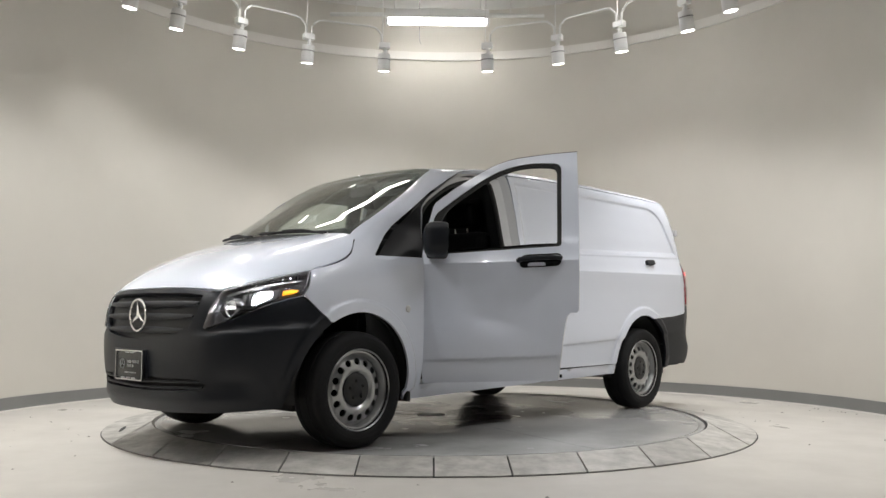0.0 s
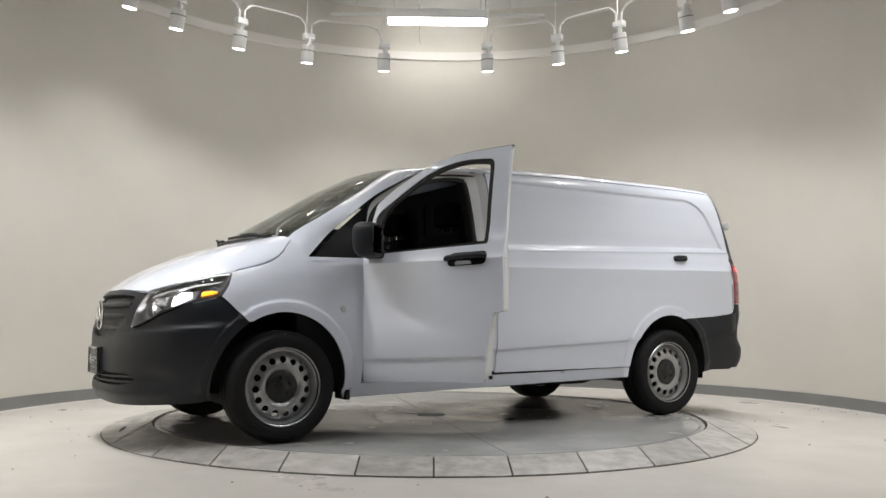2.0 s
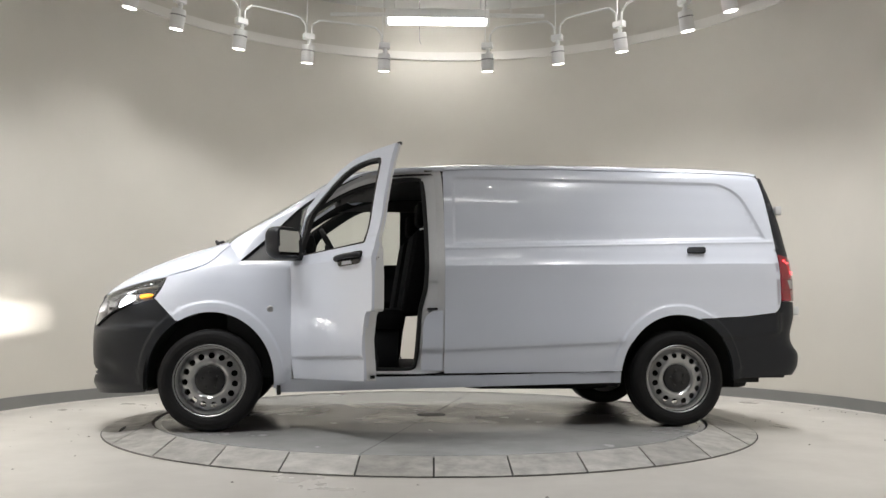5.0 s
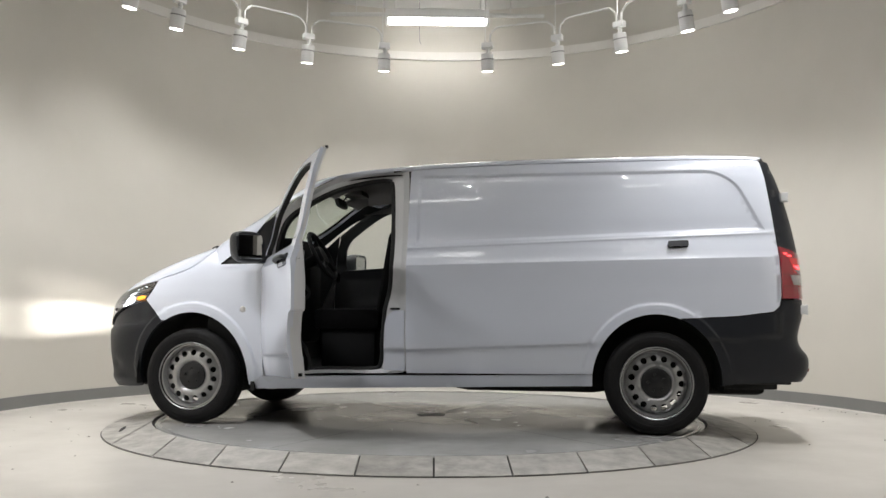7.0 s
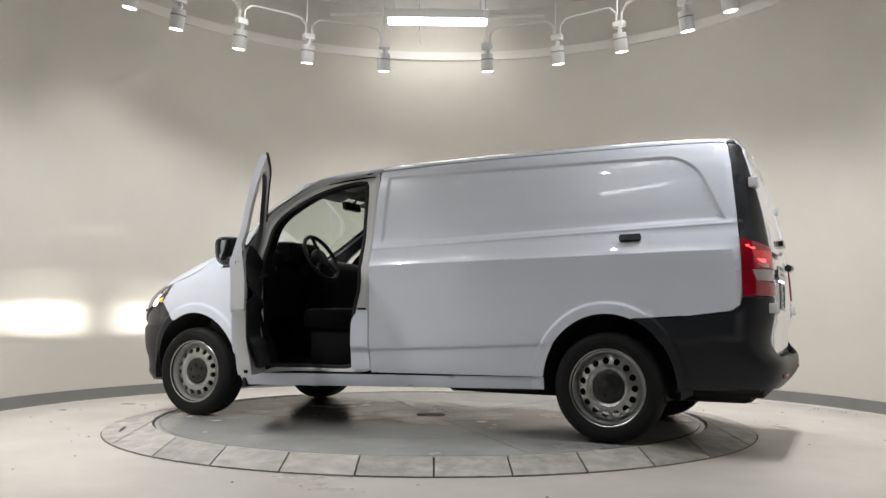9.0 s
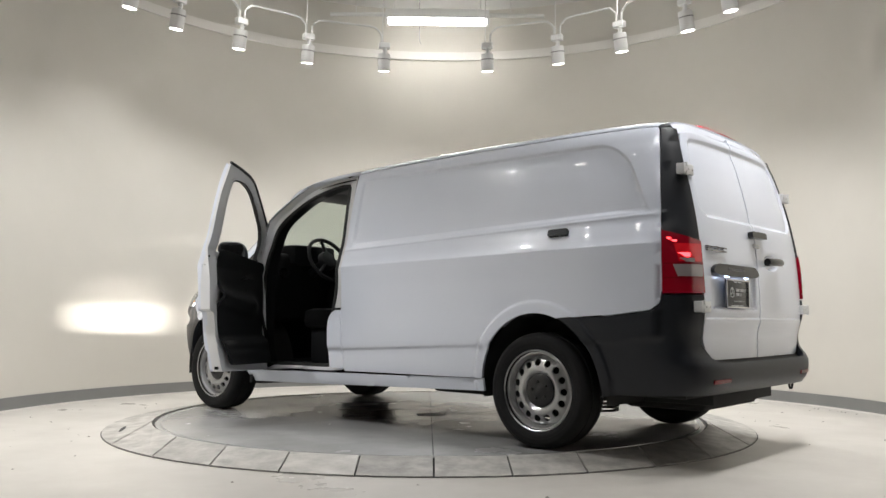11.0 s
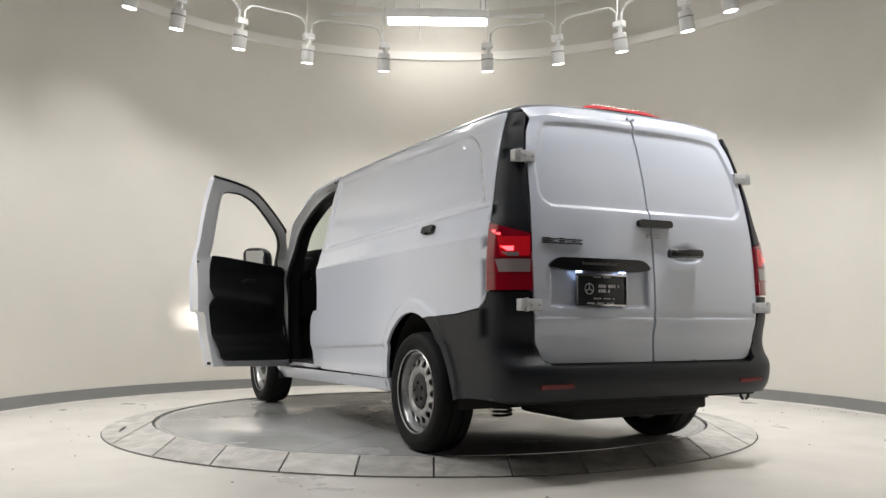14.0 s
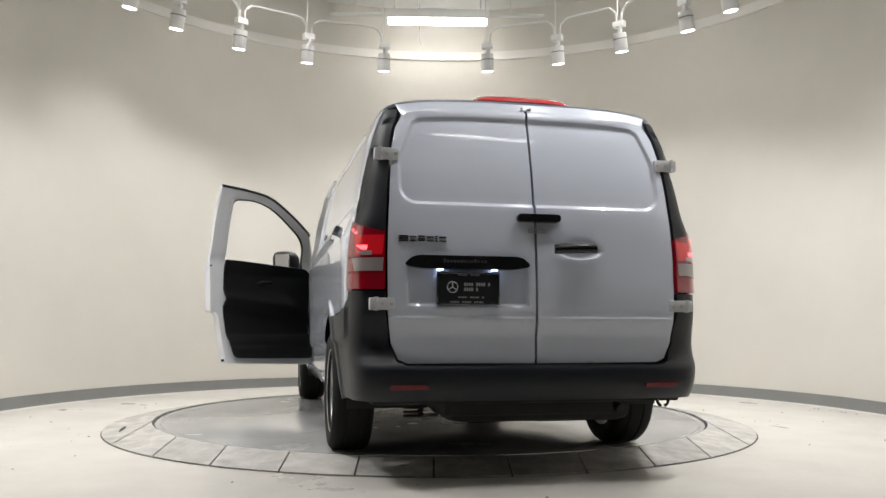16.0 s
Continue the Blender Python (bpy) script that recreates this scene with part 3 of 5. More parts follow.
# outlines of the flank, as x and height
R_ARCH = 0.412
A_EDGE = spline([(-0.09, 1.235), (-0.27, 1.385), (-0.57, 1.605), (-0.82, 1.725), (-1.10, 1.785)], 5)
flank_panel = ([(-1.545, 0.375), (-2.775, 0.385)] + arch(-3.2, R_ARCH, 7, 112, 18) + [(-3.364, 0.754), (-3.70, 0.772), (-3.93, 0.800), (-3.972, 0.835), (-3.985, 0.90)]
               + [(-3.985, 1.0), (-3.98, 1.15), (-3.965, 1.3), (-3.945, 1.5), (-3.925, 1.68), (-3.905, 1.79)]
               + [(x, float(smooth_tab(T_RAIL, np.array(x))) - 0.003) for x in np.linspace(-3.89, -1.545, 24)])
for sd in (1, -1):
    skin("side_panel", flank_panel, flank, M_PAINT, van, 0.03, side=sd, flip=True, lines=[recess_line(q) for q in (0.0, 0.010, 0.020, 0.030)] + flank_lines(-1.56, -3.93, -2.74)
         + [run_line(1.235, 0.036, -1.56, -3.93, q - 0.008) for q in (-0.016, -0.008, 0.0, 0.005)] + flare_lines(-3.2, 12, 118))
    skin("fender", [(-0.525, 0.345), (-0.525, 1.07), (-0.50, 1.115), (-0.185, 1.118), (-0.095, 1.232)] + spline([(-0.06, 1.20), (0.02, 1.115), (0.13, 1.062), (0.30, 1.015)], 5)
         + [(0.33, 0.93), (0.37, 0.87), (0.30, 0.80), (0.225, 0.725)] + arch(0.0, R_ARCH, 60, 188, 24), flank, M_PAINT, van, 0.03, side=sd, flip=True, lines=flare_lines(0.0, 68, 168))
    skin("sill", [(-0.42, 0.245), (-2.79, 0.305), (-2.79, 0.381), (-0.42, 0.335)], flank, M_PAINT, van, 0.04, side=sd, flip=True, lift=-0.006)
rf = [(-0.85, 0.0), (-0.86, 0.3), (-0.875, 0.6), (-0.905, 0.85), (-0.93, 0.95), (-1.0, 0.985), (-1.2, 0.997), (-1.56, 0.9995), (-3.89, 0.9995), (-3.915, 0.97), (-3.935, 0.9), (-3.945, 0.5), (-3.95, 0.0)]
skin("roof_panel", [(x, -q) for x, q in rf] + [(x, q) for x, q in reversed(rf[1:-1])], roof_q, M_PAINT, van, 0.04, stretch=(1, 0.75), lines=[[(x, s * q) for x in np.linspace(-0.98, -3.90, 40)] for s in (-1, 1) for q in (0.85, 0.92, 0.955, 0.975, 0.988)], label="white roof")
M_CHROME = material("chrome", (0.75, 0.75, 0.76), 0.12, 1.0)
M_STEEL = material("silver_steel_wheel", (0.44, 0.445, 0.45), 0.30, 0.85, var=0.10, scale=14)
M_TYRE = material("tyre_rubber", (0.009, 0.009, 0.0095), 0.72, var=0.25, scale=9, bump=0.15, bump_scale=150, spec=0.25)
M_CAP = material("dark_wheel_cap", (0.012, 0.012, 0.013), 0.38)
M_RED = material("red_lamp_lens", (0.20, 0.003, 0.012), 0.10, coat=1.0, emit=(1.0, 0.01, 0.04), glow=0.03)
M_REDLIT = material("lit_red_lamp", (0.5, 0.02, 0.02), 0.2, emit=(1.0, 0.05, 0.06), glow=5.0)
M_REDGLOW = material("glowing_red_lens", (0.42, 0.008, 0.012), 0.12, coat=1.0, emit=(1.0, 0.012, 0.03), glow=0.14)
M_REFLECT = material("red_reflector", (0.16, 0.004, 0.008), 0.15)
M_CLEARL = material("clear_lamp_lens", (0.32, 0.28, 0.28), 0.15, coat=1.0)
M_AMBER = material("amber_lamp", (0.75, 0.28, 0.02), 0.2, emit=(1.0, 0.42, 0.03), glow=1.6)
M_LED = material("lit_headlamp", (0.9, 0.9, 0.9), 0.2, emit=(0.90, 0.93, 1.0), glow=9.0)
M_BEAM = material("headlamp_emitter", (0.9, 0.9, 0.9), 0.2, emit=(1.0, 0.97, 0.93), glow=26000.0)
M_PLATELIT = material("lit_plate_lamp", (0.9, 0.9, 0.9), 0.2, emit=(0.50, 0.64, 1.0), glow=9.0)
M_REFL = material("lamp_reflector", (0.55, 0.55, 0.57), 0.18, 0.9)
M_LAMPBLACK = material("headlamp_bezel", (0.16, 0.16, 0.17), 0.22, 0.8)
M_QUARTER = material("dark_quarter_glass", (0.005, 0.005, 0.006), 0.4, spec=0.2)
M_BADGE = material("smoked_chrome_letters", (0.32, 0.32, 0.33), 0.22, 1.0)
M_EMBOSS = material("embossed_black_letters", (0.07, 0.07, 0.075), 0.3)
M_PLATE = material("black_dealer_plate", (0.02, 0.022, 0.024), 0.25)
M_SILVER = material("silver_lettering", (0.55, 0.55, 0.56), 0.3, 0.6)
M_HINGE = material("white_hinge", (0.66, 0.67, 0.68), 0.35, var=0.08, scale=30)
M_CLOTH = material("black_seat_cloth", (0.005, 0.005, 0.0055), 0.9, var=0.3, scale=40, bump=0.25, bump_scale=300, spec=0.1)
M_HEAD = material("grey_headliner", (0.07, 0.068, 0.066), 0.9, var=0.12, scale=10, bump=0.1, bump_scale=200)
M_MIRROR = material("mirror_glass", (0.42, 0.43, 0.44), 0.02, 1.0)
M_GLASS = glass("clear_window_glass", (0.90, 0.94, 0.92))
M_SCREEN = glass("windscreen_glass", (0.80, 0.88, 0.83))
M_LENS = glass("headlamp_glass", (0.97, 0.98, 0.98))
M_JAMB = material("white_door_jamb", (0.66, 0.67, 0.69), 0.38, coat=0.5, var=0.03, scale=4)

front_skin, rear_skin, tail_skin, nose_skin = polar(0.05, 1), polar(-3.55, -1), ends(-1), ends(1)


def f_ang(pts):
    """Outline points of the flank, as the angle about the nose and the height."""
    return [(math.degrees(math.atan2(float(side_y(x, z)), x - 0.05)), z) for x, z in pts]


def r_ang(pts):
    return [(math.degrees(math.atan2(float(side_y(x, z)), -(x + 3.55))), z) for x, z in pts]


def t_ang(pts):
    """Outline points of the tail, y and height, as the angle about the tail and the height."""
    out = []
    for y, z in pts:
        p = tail_skin(np.array([y]), np.array([z]))[0]
        out.append((math.degrees(math.atan2(y, -(p[0] + 3.55))), z))
    return out


def both(half):
    """An outline from its right-hand half, which runs from the middle below to the middle above."""
    return half + [(-u, z) for u, z in reversed(half) if abs(u) > 1e-6]


ST = (0.0145, 1.0)

# ---- front: bumper, grille, head lamps ----
hl_low = spline([(69.5, 0.878), (60, 0.838), (50, 0.775), (42, 0.715), (36.5, 0.685)], 3)
hl_in = [(38.5, 0.79), (42.0, 0.885)]
bump_half = ([(0, 0.222), (20, 0.223), (40, 0.230), (60, 0.245)] + f_ang([(0.432, 0.252)] + arch(0.0, R_ARCH + 0.003, 5, 60, 12) + [(0.228, 0.722), (0.30, 0.795), (0.367, 0.868)])
             + [(u + 0.4, z - 0.006) for u, z in hl_low[1:]] + [(36.2, 0.69), (38.2, 0.79), (41.0, 0.893), (36, 0.898), (20, 0.908), (0, 0.911)])
grille_half = [(0, 0.622), (14, 0.630), (25, 0.655), (31.0, 0.70), (34.0, 0.80), (34.5, 0.872), (25, 0.882), (0, 0.886)]
intake_half = [(0, 0.335), (25, 0.34), (36, 0.355), (38, 0.385), (34, 0.412), (20, 0.415), (0, 0.415)]


def bump_bulge(u, z):
    lip = 0.009 * np.exp(-((z - 0.300) / 0.028) ** 2) * (1 - ramp(np.abs(u), 48, 64))
    fold = 0.012 * ramp(z, 0.60 + np.abs(u) * 0.0012, 0.64 + np.abs(u) * 0.0012) * ramp(np.abs(u), 30, 40) * (1 - ramp(np.abs(u), 66, 76))
    fog = -0.018 * np.exp(-((np.abs(u) - 47) / 6) ** 2 - ((z - 0.40) / 0.05) ** 2)
    return lip - 1.7 * fold + fog


skin("front_bumper", both(bump_half), front_skin, M_BLACK, van, 0.02, [both(grille_half)[::-1], both(intake_half)[::-1]], depth=0.03, stretch=ST, bulge=bump_bulge, lines=[[(k * u, z) for u, z in f_ang(ln)] for k in (1, -1) for ln in flare_lines(0.0, 10, 52)], label="matt black plastic front bumper")
grille = skin("grille", both([(u * 1.02, z + (0.004 if z > 0.7 else -0.004)) for u, z in grille_half]), front_skin, M_BLACK, van, 0.03, lift=-0.035, depth=0.0, stretch=ST, label="black radiator grille with three slats")
for z0, z1, w in ((0.652, 0.700, 27), (0.728, 0.776, 31.5), (0.802, 0.850, 33)):
    half = [(0, z0), (w * 0.6, z0 + 0.002), (w, z0 + 0.012), (w + 0.5, z1 - 0.01), (w * 0.6, z1), (0, z1)]
    skin("slat", both(half), front_skin, M_BLACK, grille, 0.025, lift=-0.006, depth=0.02, stretch=ST, bulge=lambda u, z, a=z0, b=z1: -0.012 * ((z - (a + b) / 2) / ((b - a) / 2)) ** 2)
skin("intake", both([(u, z) for u, z in intake_half]), front_skin, M_DARKGAP, van, 0.04, lift=-0.05, depth=0.0, stretch=ST, label="dark lower air intake")
for z0 in (0.352, 0.384):
    on_van("intake_bar", tube_path([tuple(front_skin(np.array([u]), np.array([z0 + abs(u) * 0.0004]))[0] - np.array([0.012, 0, 0])) for u in np.linspace(-36, 36, 15)], 0.007, 8), M_BLACK)
nose_x = float(nose_skin(np.array([0.0]), np.array([0.757]))[0][0])
badge = on_van("badge", ([], []), M_CHROME, label="round chrome nose badge")


def bar3(a, b, w0, w1, t):
    """A tapered bar from a to b, wide across, t thick along x."""
    a, b = Vector(a), Vector(b)
    d = (b - a).normalized()
    s = Vector((1, 0, 0)).cross(d)
    v = []
    for p, w in ((a, w0), (b, w1)):
        v += [p - s * w, p + Vector((t, 0, 0)), p + s * w, p - Vector((t, 0, 0))]
    return v, [(0, 1, 5, 4), (1, 2, 6, 5), (2, 3, 7, 6), (3, 0, 4, 7), (0, 3, 2, 1), (4, 5, 6, 7)]


c0 = Vector((nose_x + 0.012, 0, 0.757))
ringp = [c0 + Vector((0, 0.090 * math.cos(a), 0.090 * math.sin(a))) for a in np.linspace(0, 2 * math.pi, 41)]
vs, fs = tube_path(ringp, 0.0075, 8)
vs = list(vs)
for a in (90, 210, 330):
    v2, f2 = bar3(c0, c0 + Vector((0, 0.085 * math.cos(radians(a)), 0.085 * math.sin(radians(a)))), 0.015, 0.003, 0.009)
    fs += [tuple(i + len(vs) for i in q) for q in f2]
    vs += v2
badge.data.from_pydata([tuple(p) for p in vs], [], fs)


def dealer_plate(name, m, w, h):
    """A black plate in a bright frame, with unreadable lines as bars."""
    p = bm_ob(name, box_mesh(-w / 2, w / 2, -0.006, 0.0, -h / 2, h / 2, 0.002), M_PLATE, van, label="black plate in a silver frame with pale lettering")
    p.location = OFF + m.translation
    p.rotation_euler = m.to_euler()
    for x0, x1, z0, z1 in ((-w / 2, w / 2, h / 2 - 0.008, h / 2), (-w / 2, w / 2, -h / 2, -h / 2 + 0.008), (-w / 2, -w / 2 + 0.006, -h / 2, h / 2), (w / 2 - 0.006, w / 2, -h / 2, h / 2)):
        bm_ob("frame_bar", box_mesh(x0, x1, -0.012, -0.0065, z0, z1, 0.001), M_CHROME, p)
    for x0, x1, z0, z1 in ((-0.02, 0.115, 0.012, 0.028), (-0.02, 0.06, -0.012, 0.004), (-0.05, 0.09, -0.045, -0.039), (-0.09, 0.09, -h / 2 + 0.010, -h / 2 + 0.017), (-0.05, 0.07, h / 2 - 0.017, h / 2 - 0.011)):
        for k in range(max(2, int((x1 - x0) / 0.012))):
            if k % 5 != 4:
                q = x0 + k * 0.012
                bm_ob("lettering_bar", box_mesh(q, q + 0.008, -0.0075, -0.0065, z0, z1), M_SILVER, p, smooth=False)
    part("emblem_ring", tube_path([(-0.078 + 0.026 * math.cos(a), -0.008, 0.006 + 0.026 * math.sin(a)) for a in np.linspace(0, 2 * math.pi, 25)], 0.0022, 6), M_SILVER, p)
    for a in (90, 210, 330):
        part("emblem_bar", tube_path([(-0.078, -0.008, 0.006), (-0.078 + 0.025 * math.cos(radians(a)), -0.008, 0.006 + 0.025 * math.sin(radians(a)))], 0.0022, 6), M_SILVER, p)
    return p


bm_ob("plate_bracket", box_mesh(0.86, 0.90, -0.27, 0.13, 0.40, 0.565, 0.012), M_BLACK, van).location = OFF
dealer_plate("front_plate", pose(0.912, -0.03, 0.472, 0, 0, 90), 0.315, 0.172)

fr = lambda u, z: tuple(front_skin(np.array([float(u)]), np.array([float(z)]))[0][:2])
lamp_top = spline([(46, 0.912), (54, 0.945), (63, 0.978), (73.0, 1.008)], 3)
fender_top = spline([(0.27, 1.022), (0.13, 1.064), (0.02, 1.117), (-0.06, 1.202), (-0.093, 1.234)], 4)
bon = [fr(u, z) for u, z in ((0, 0.916), (10, 0.9155), (20, 0.913), (30, 0.908), (36, 0.903), (41, 0.898))] + [fr(u, z + 0.005) for u, z in lamp_top] + [(x, float(side_y(x, z)) - 0.006) for x, z in fender_top]
skin("bonnet", bon + [(-0.055, 0.66), (0.0, 0.5), (0.06, 0.3), (0.085, 0.0), (0.06, -0.3), (0.0, -0.5), (-0.055, -0.66)] + [(x, -y) for x, y in reversed(bon)][:-1], bonnet_top, M_PAINT, van, 0.025, label="white bonnet")

lamp_poly = hl_low + hl_in + lamp_top
for sd in (1, -1):
    pf = [(u, z) for u, z in lamp_poly]
    lamp = skin("head_lamp", pf, front_skin, M_LAMPBLACK, van, 0.02, [[(44.5 + 3.5 * math.cos(t), 0.80 + 0.055 * math.sin(t)) for t in np.linspace(0, -6.0, 20)]], lift=-0.045, depth=0.0, stretch=ST, side=sd, label="clear head lamp, lit, with an amber turn signal")
    lens = skin("lamp_glass", pf, front_skin, M_LENS, lamp, 0.02, lift=0.002, depth=0.004, thick=True, stretch=ST, side=sd)
    lens.visible_shadow = False
    skin("lamp_rim", pf, front_skin, M_LAMPBLACK, lamp, 0.02, [[(53 + (u - 53) * 0.955, 0.86 + (z - 0.86) * 0.94 - 0.003) for u, z in pf][::-1]], lift=-0.003, depth=0.045, stretch=ST, side=sd)
    skin("turn_signal", [(62.5, 0.878), (66.8, 0.890), (68.2, 0.904), (65.5, 0.908), (62.8, 0.898)], front_skin, M_AMBER, lamp, 0.02, lift=-0.02, depth=0.02, stretch=ST, side=sd, label="amber turn signal, lit")
    skin("reflector_bowl", rounded([(51.8, 0.812), (56.0, 0.842), (59.2, 0.872), (59.0, 0.900), (55.5, 0.905), (52.6, 0.872)], 0.01), front_skin, M_LED, lamp, 0.02, lift=-0.03, depth=0.02, stretch=ST, side=sd, label="bright white lit reflector")
    skin("reflector_frame", [(49.5, 0.785), (55, 0.825), (60.5, 0.862), (61.5, 0.915), (54, 0.905), (49, 0.875)], front_skin, M_REFL, lamp, 0.02, lift=-0.036, depth=0.01, stretch=ST, side=sd)
    for k, u in enumerate((50.2, 51.6, 53.0)):
        skin("reflector_rib", [(u, 0.80 + 0.010 * k), (u + 0.5, 0.803 + 0.010 * k), (u + 0.8, 0.895), (u + 0.3, 0.893)], front_skin, M_LAMPBLACK, lamp, 0.02, lift=-0.026, depth=0.01, stretch=ST, side=sd)
    skin("chrome_fin", [(44, 0.862), (50, 0.895), (60, 0.932), (69, 0.955), (69.5, 0.963), (60, 0.944), (50, 0.908), (44, 0.876)], front_skin, M_REFL, lamp, 0.02, lift=-0.018, depth=0.02, stretch=ST, side=sd)
    for u, z in ((50.0, 0.915), (53.0, 0.928), (56.0, 0.939), (59.0, 0.950), (62.0, 0.961), (65.0, 0.970)):
        p = front_skin(np.array([u]), np.array([z]))[0]
        v, f = lathe([(0.0, 0.012), (0.006, 0.009), (0.009, 0.0)], 10)
        part("daytime_led", ([(p[0] - 0.02 + h, sd * (p[1] - 0.02 + y), p[2] + x) for x, y, h in v], f), M_LED, lamp)
    # projector: a small source deep in a dark box, which throws the flat beam
    p = front_skin(np.array([44.5]), np.array([0.80]))[0]
    cx, cy, cz = p[0] - 0.035, sd * (p[1] - 0.015), p[2]
    v, f = lathe([(0.045, 0.0), (0.052, 0.004), (0.055, 0.0), (0.055, -0.05)], 28)
    part("projector_ring", ([(cx + h, cy + y, cz + x) for x, y, h in v], f), M_REFL, lamp)
    v, f = lathe([(0.0, 0.016), (0.022, 0.012), (0.037, 0.004), (0.045, -0.004)], 24)
    dome = part("projector_lens", ([(cx + h - 0.008, cy + y, cz + x) for x, y, h in v], f), M_LENS, lamp)
    dome.visible_shadow = False
    vb = [(cx - 0.012, cy + a * 0.085, cz + b * 0.0095) for a, b in ((-1, -1), (1, -1), (1, 1), (-1, 1))] + [(cx - 0.115, cy + a * 0.085, cz + b * 0.0095) for a, b in ((-1, -1), (1, -1), (1, 1), (-1, 1))]
    part("projector_box", (vb, [(0, 1, 5, 4), (1, 2, 6, 5), (2, 3, 7, 6), (3, 0, 4, 7), (4, 5, 6, 7)]), M_DARKGAP, lamp, smooth=False)
    ve = [(cx - 0.108, cy + a * 0.042, cz + 0.0065 + b * 0.005) for a, b in ((-1, -1), (1, -1), (1, 1), (-1, 1))]
    part("light_source", (ve, [(0, 1, 2, 3)]), M_BEAM, lamp, smooth=False)

# ---- windscreen, cowl, pillars ----
def ws_edge(z):
    return float(np.interp(z, [1.235, 1.40, 1.60, 1.77], [0.715, 0.715, 0.70, 0.65]))


zs = list(np.linspace(1.24, 1.765, 12))
ws_poly = [(ws_edge(z), z) for z in zs] + [(0.5, 1.786), (0.25, 1.797), (0, 1.80), (-0.25, 1.797), (-0.5, 1.786)] + [(-ws_edge(z), z) for z in reversed(zs)] + [(-0.5, 1.243), (-0.25, 1.25), (0, 1.252), (0.25, 1.25), (0.5, 1.243)]
ws = skin("windscreen", ws_poly, screen, M_SCREEN, van, 0.05, lift=0.0, depth=0.005, thick=True, label="raked windscreen")
ws.visible_shadow = False
small = [(y * 0.94, 1.52 + (z - 1.52) * 0.90) for y, z in ws_poly]
skin("windscreen_border", ws_poly, screen, M_GLOSSB, van, 0.04, [small[::-1]], lift=-0.008, depth=0.0)
skin("cowl", [(-0.66, 1.235), (-0.4, 1.236), (0, 1.24), (0.4, 1.236), (0.66, 1.235), (0.5, 1.258), (0, 1.268), (-0.5, 1.258)], screen, M_RUBBER, van, 0.05, lift=0.004, depth=0.03)
for y0, y1, zt in ((0.58, 0.02, 1.278), (-0.05, -0.60, 1.278)):
    pts = [screen(np.array([y0 + (y1 - y0) * i / 10]), np.array([1.265 + (zt - 1.265) * math.sin(i / 10 * 1.6)]))[0] + np.array([0.012, 0, 0.008]) for i in range(11)]
    wp = on_van("wiper", tube_path([tuple(p) for p in pts], 0.009, 6), M_RUBBER)
    part("wiper_arm", tube_path([tuple(pts[0] + np.array([0.03, 0.0, -0.01])), tuple(pts[3] + np.array([0.02, 0, 0.012])), tuple(pts[6] + np.array([0.006, 0, 0.01]))], 0.008, 6), M_RUBBER, wp)


def strip(name, e1, e2, mat, parent, n=5, bulge=0.0, sd=1, label=""):
    """A band between two lines of as many points, bulged outwards and upwards."""
    v, f = [], []
    for a, b in zip(e1, e2):
        a, b = Vector(a), Vector(b)
        for k in range(n + 1):
            t = k / n
            p = a.lerp(b, t)
            o = Vector((0.35, 0.65, 0.55)).normalized() * bulge * 4 * t * (1 - t)
            v.append(((p + o).x, sd * (p + o).y, (p + o).z))
    for i in range(len(e1) - 1):
        for k in range(n):
            q = (i * (n + 1) + k, i * (n + 1) + k + 1, (i + 1) * (n + 1) + k + 1, (i + 1) * (n + 1) + k)
            f.append(q if sd < 0 else q[::-1])
    ob = part(name, (v, f), mat, parent, label)
    if parent is van:
        ob.location = OFF
    return ob


def on_flank(x, z, inset=0.0):
    return (x, float(side_y(x, z)) - inset, z)


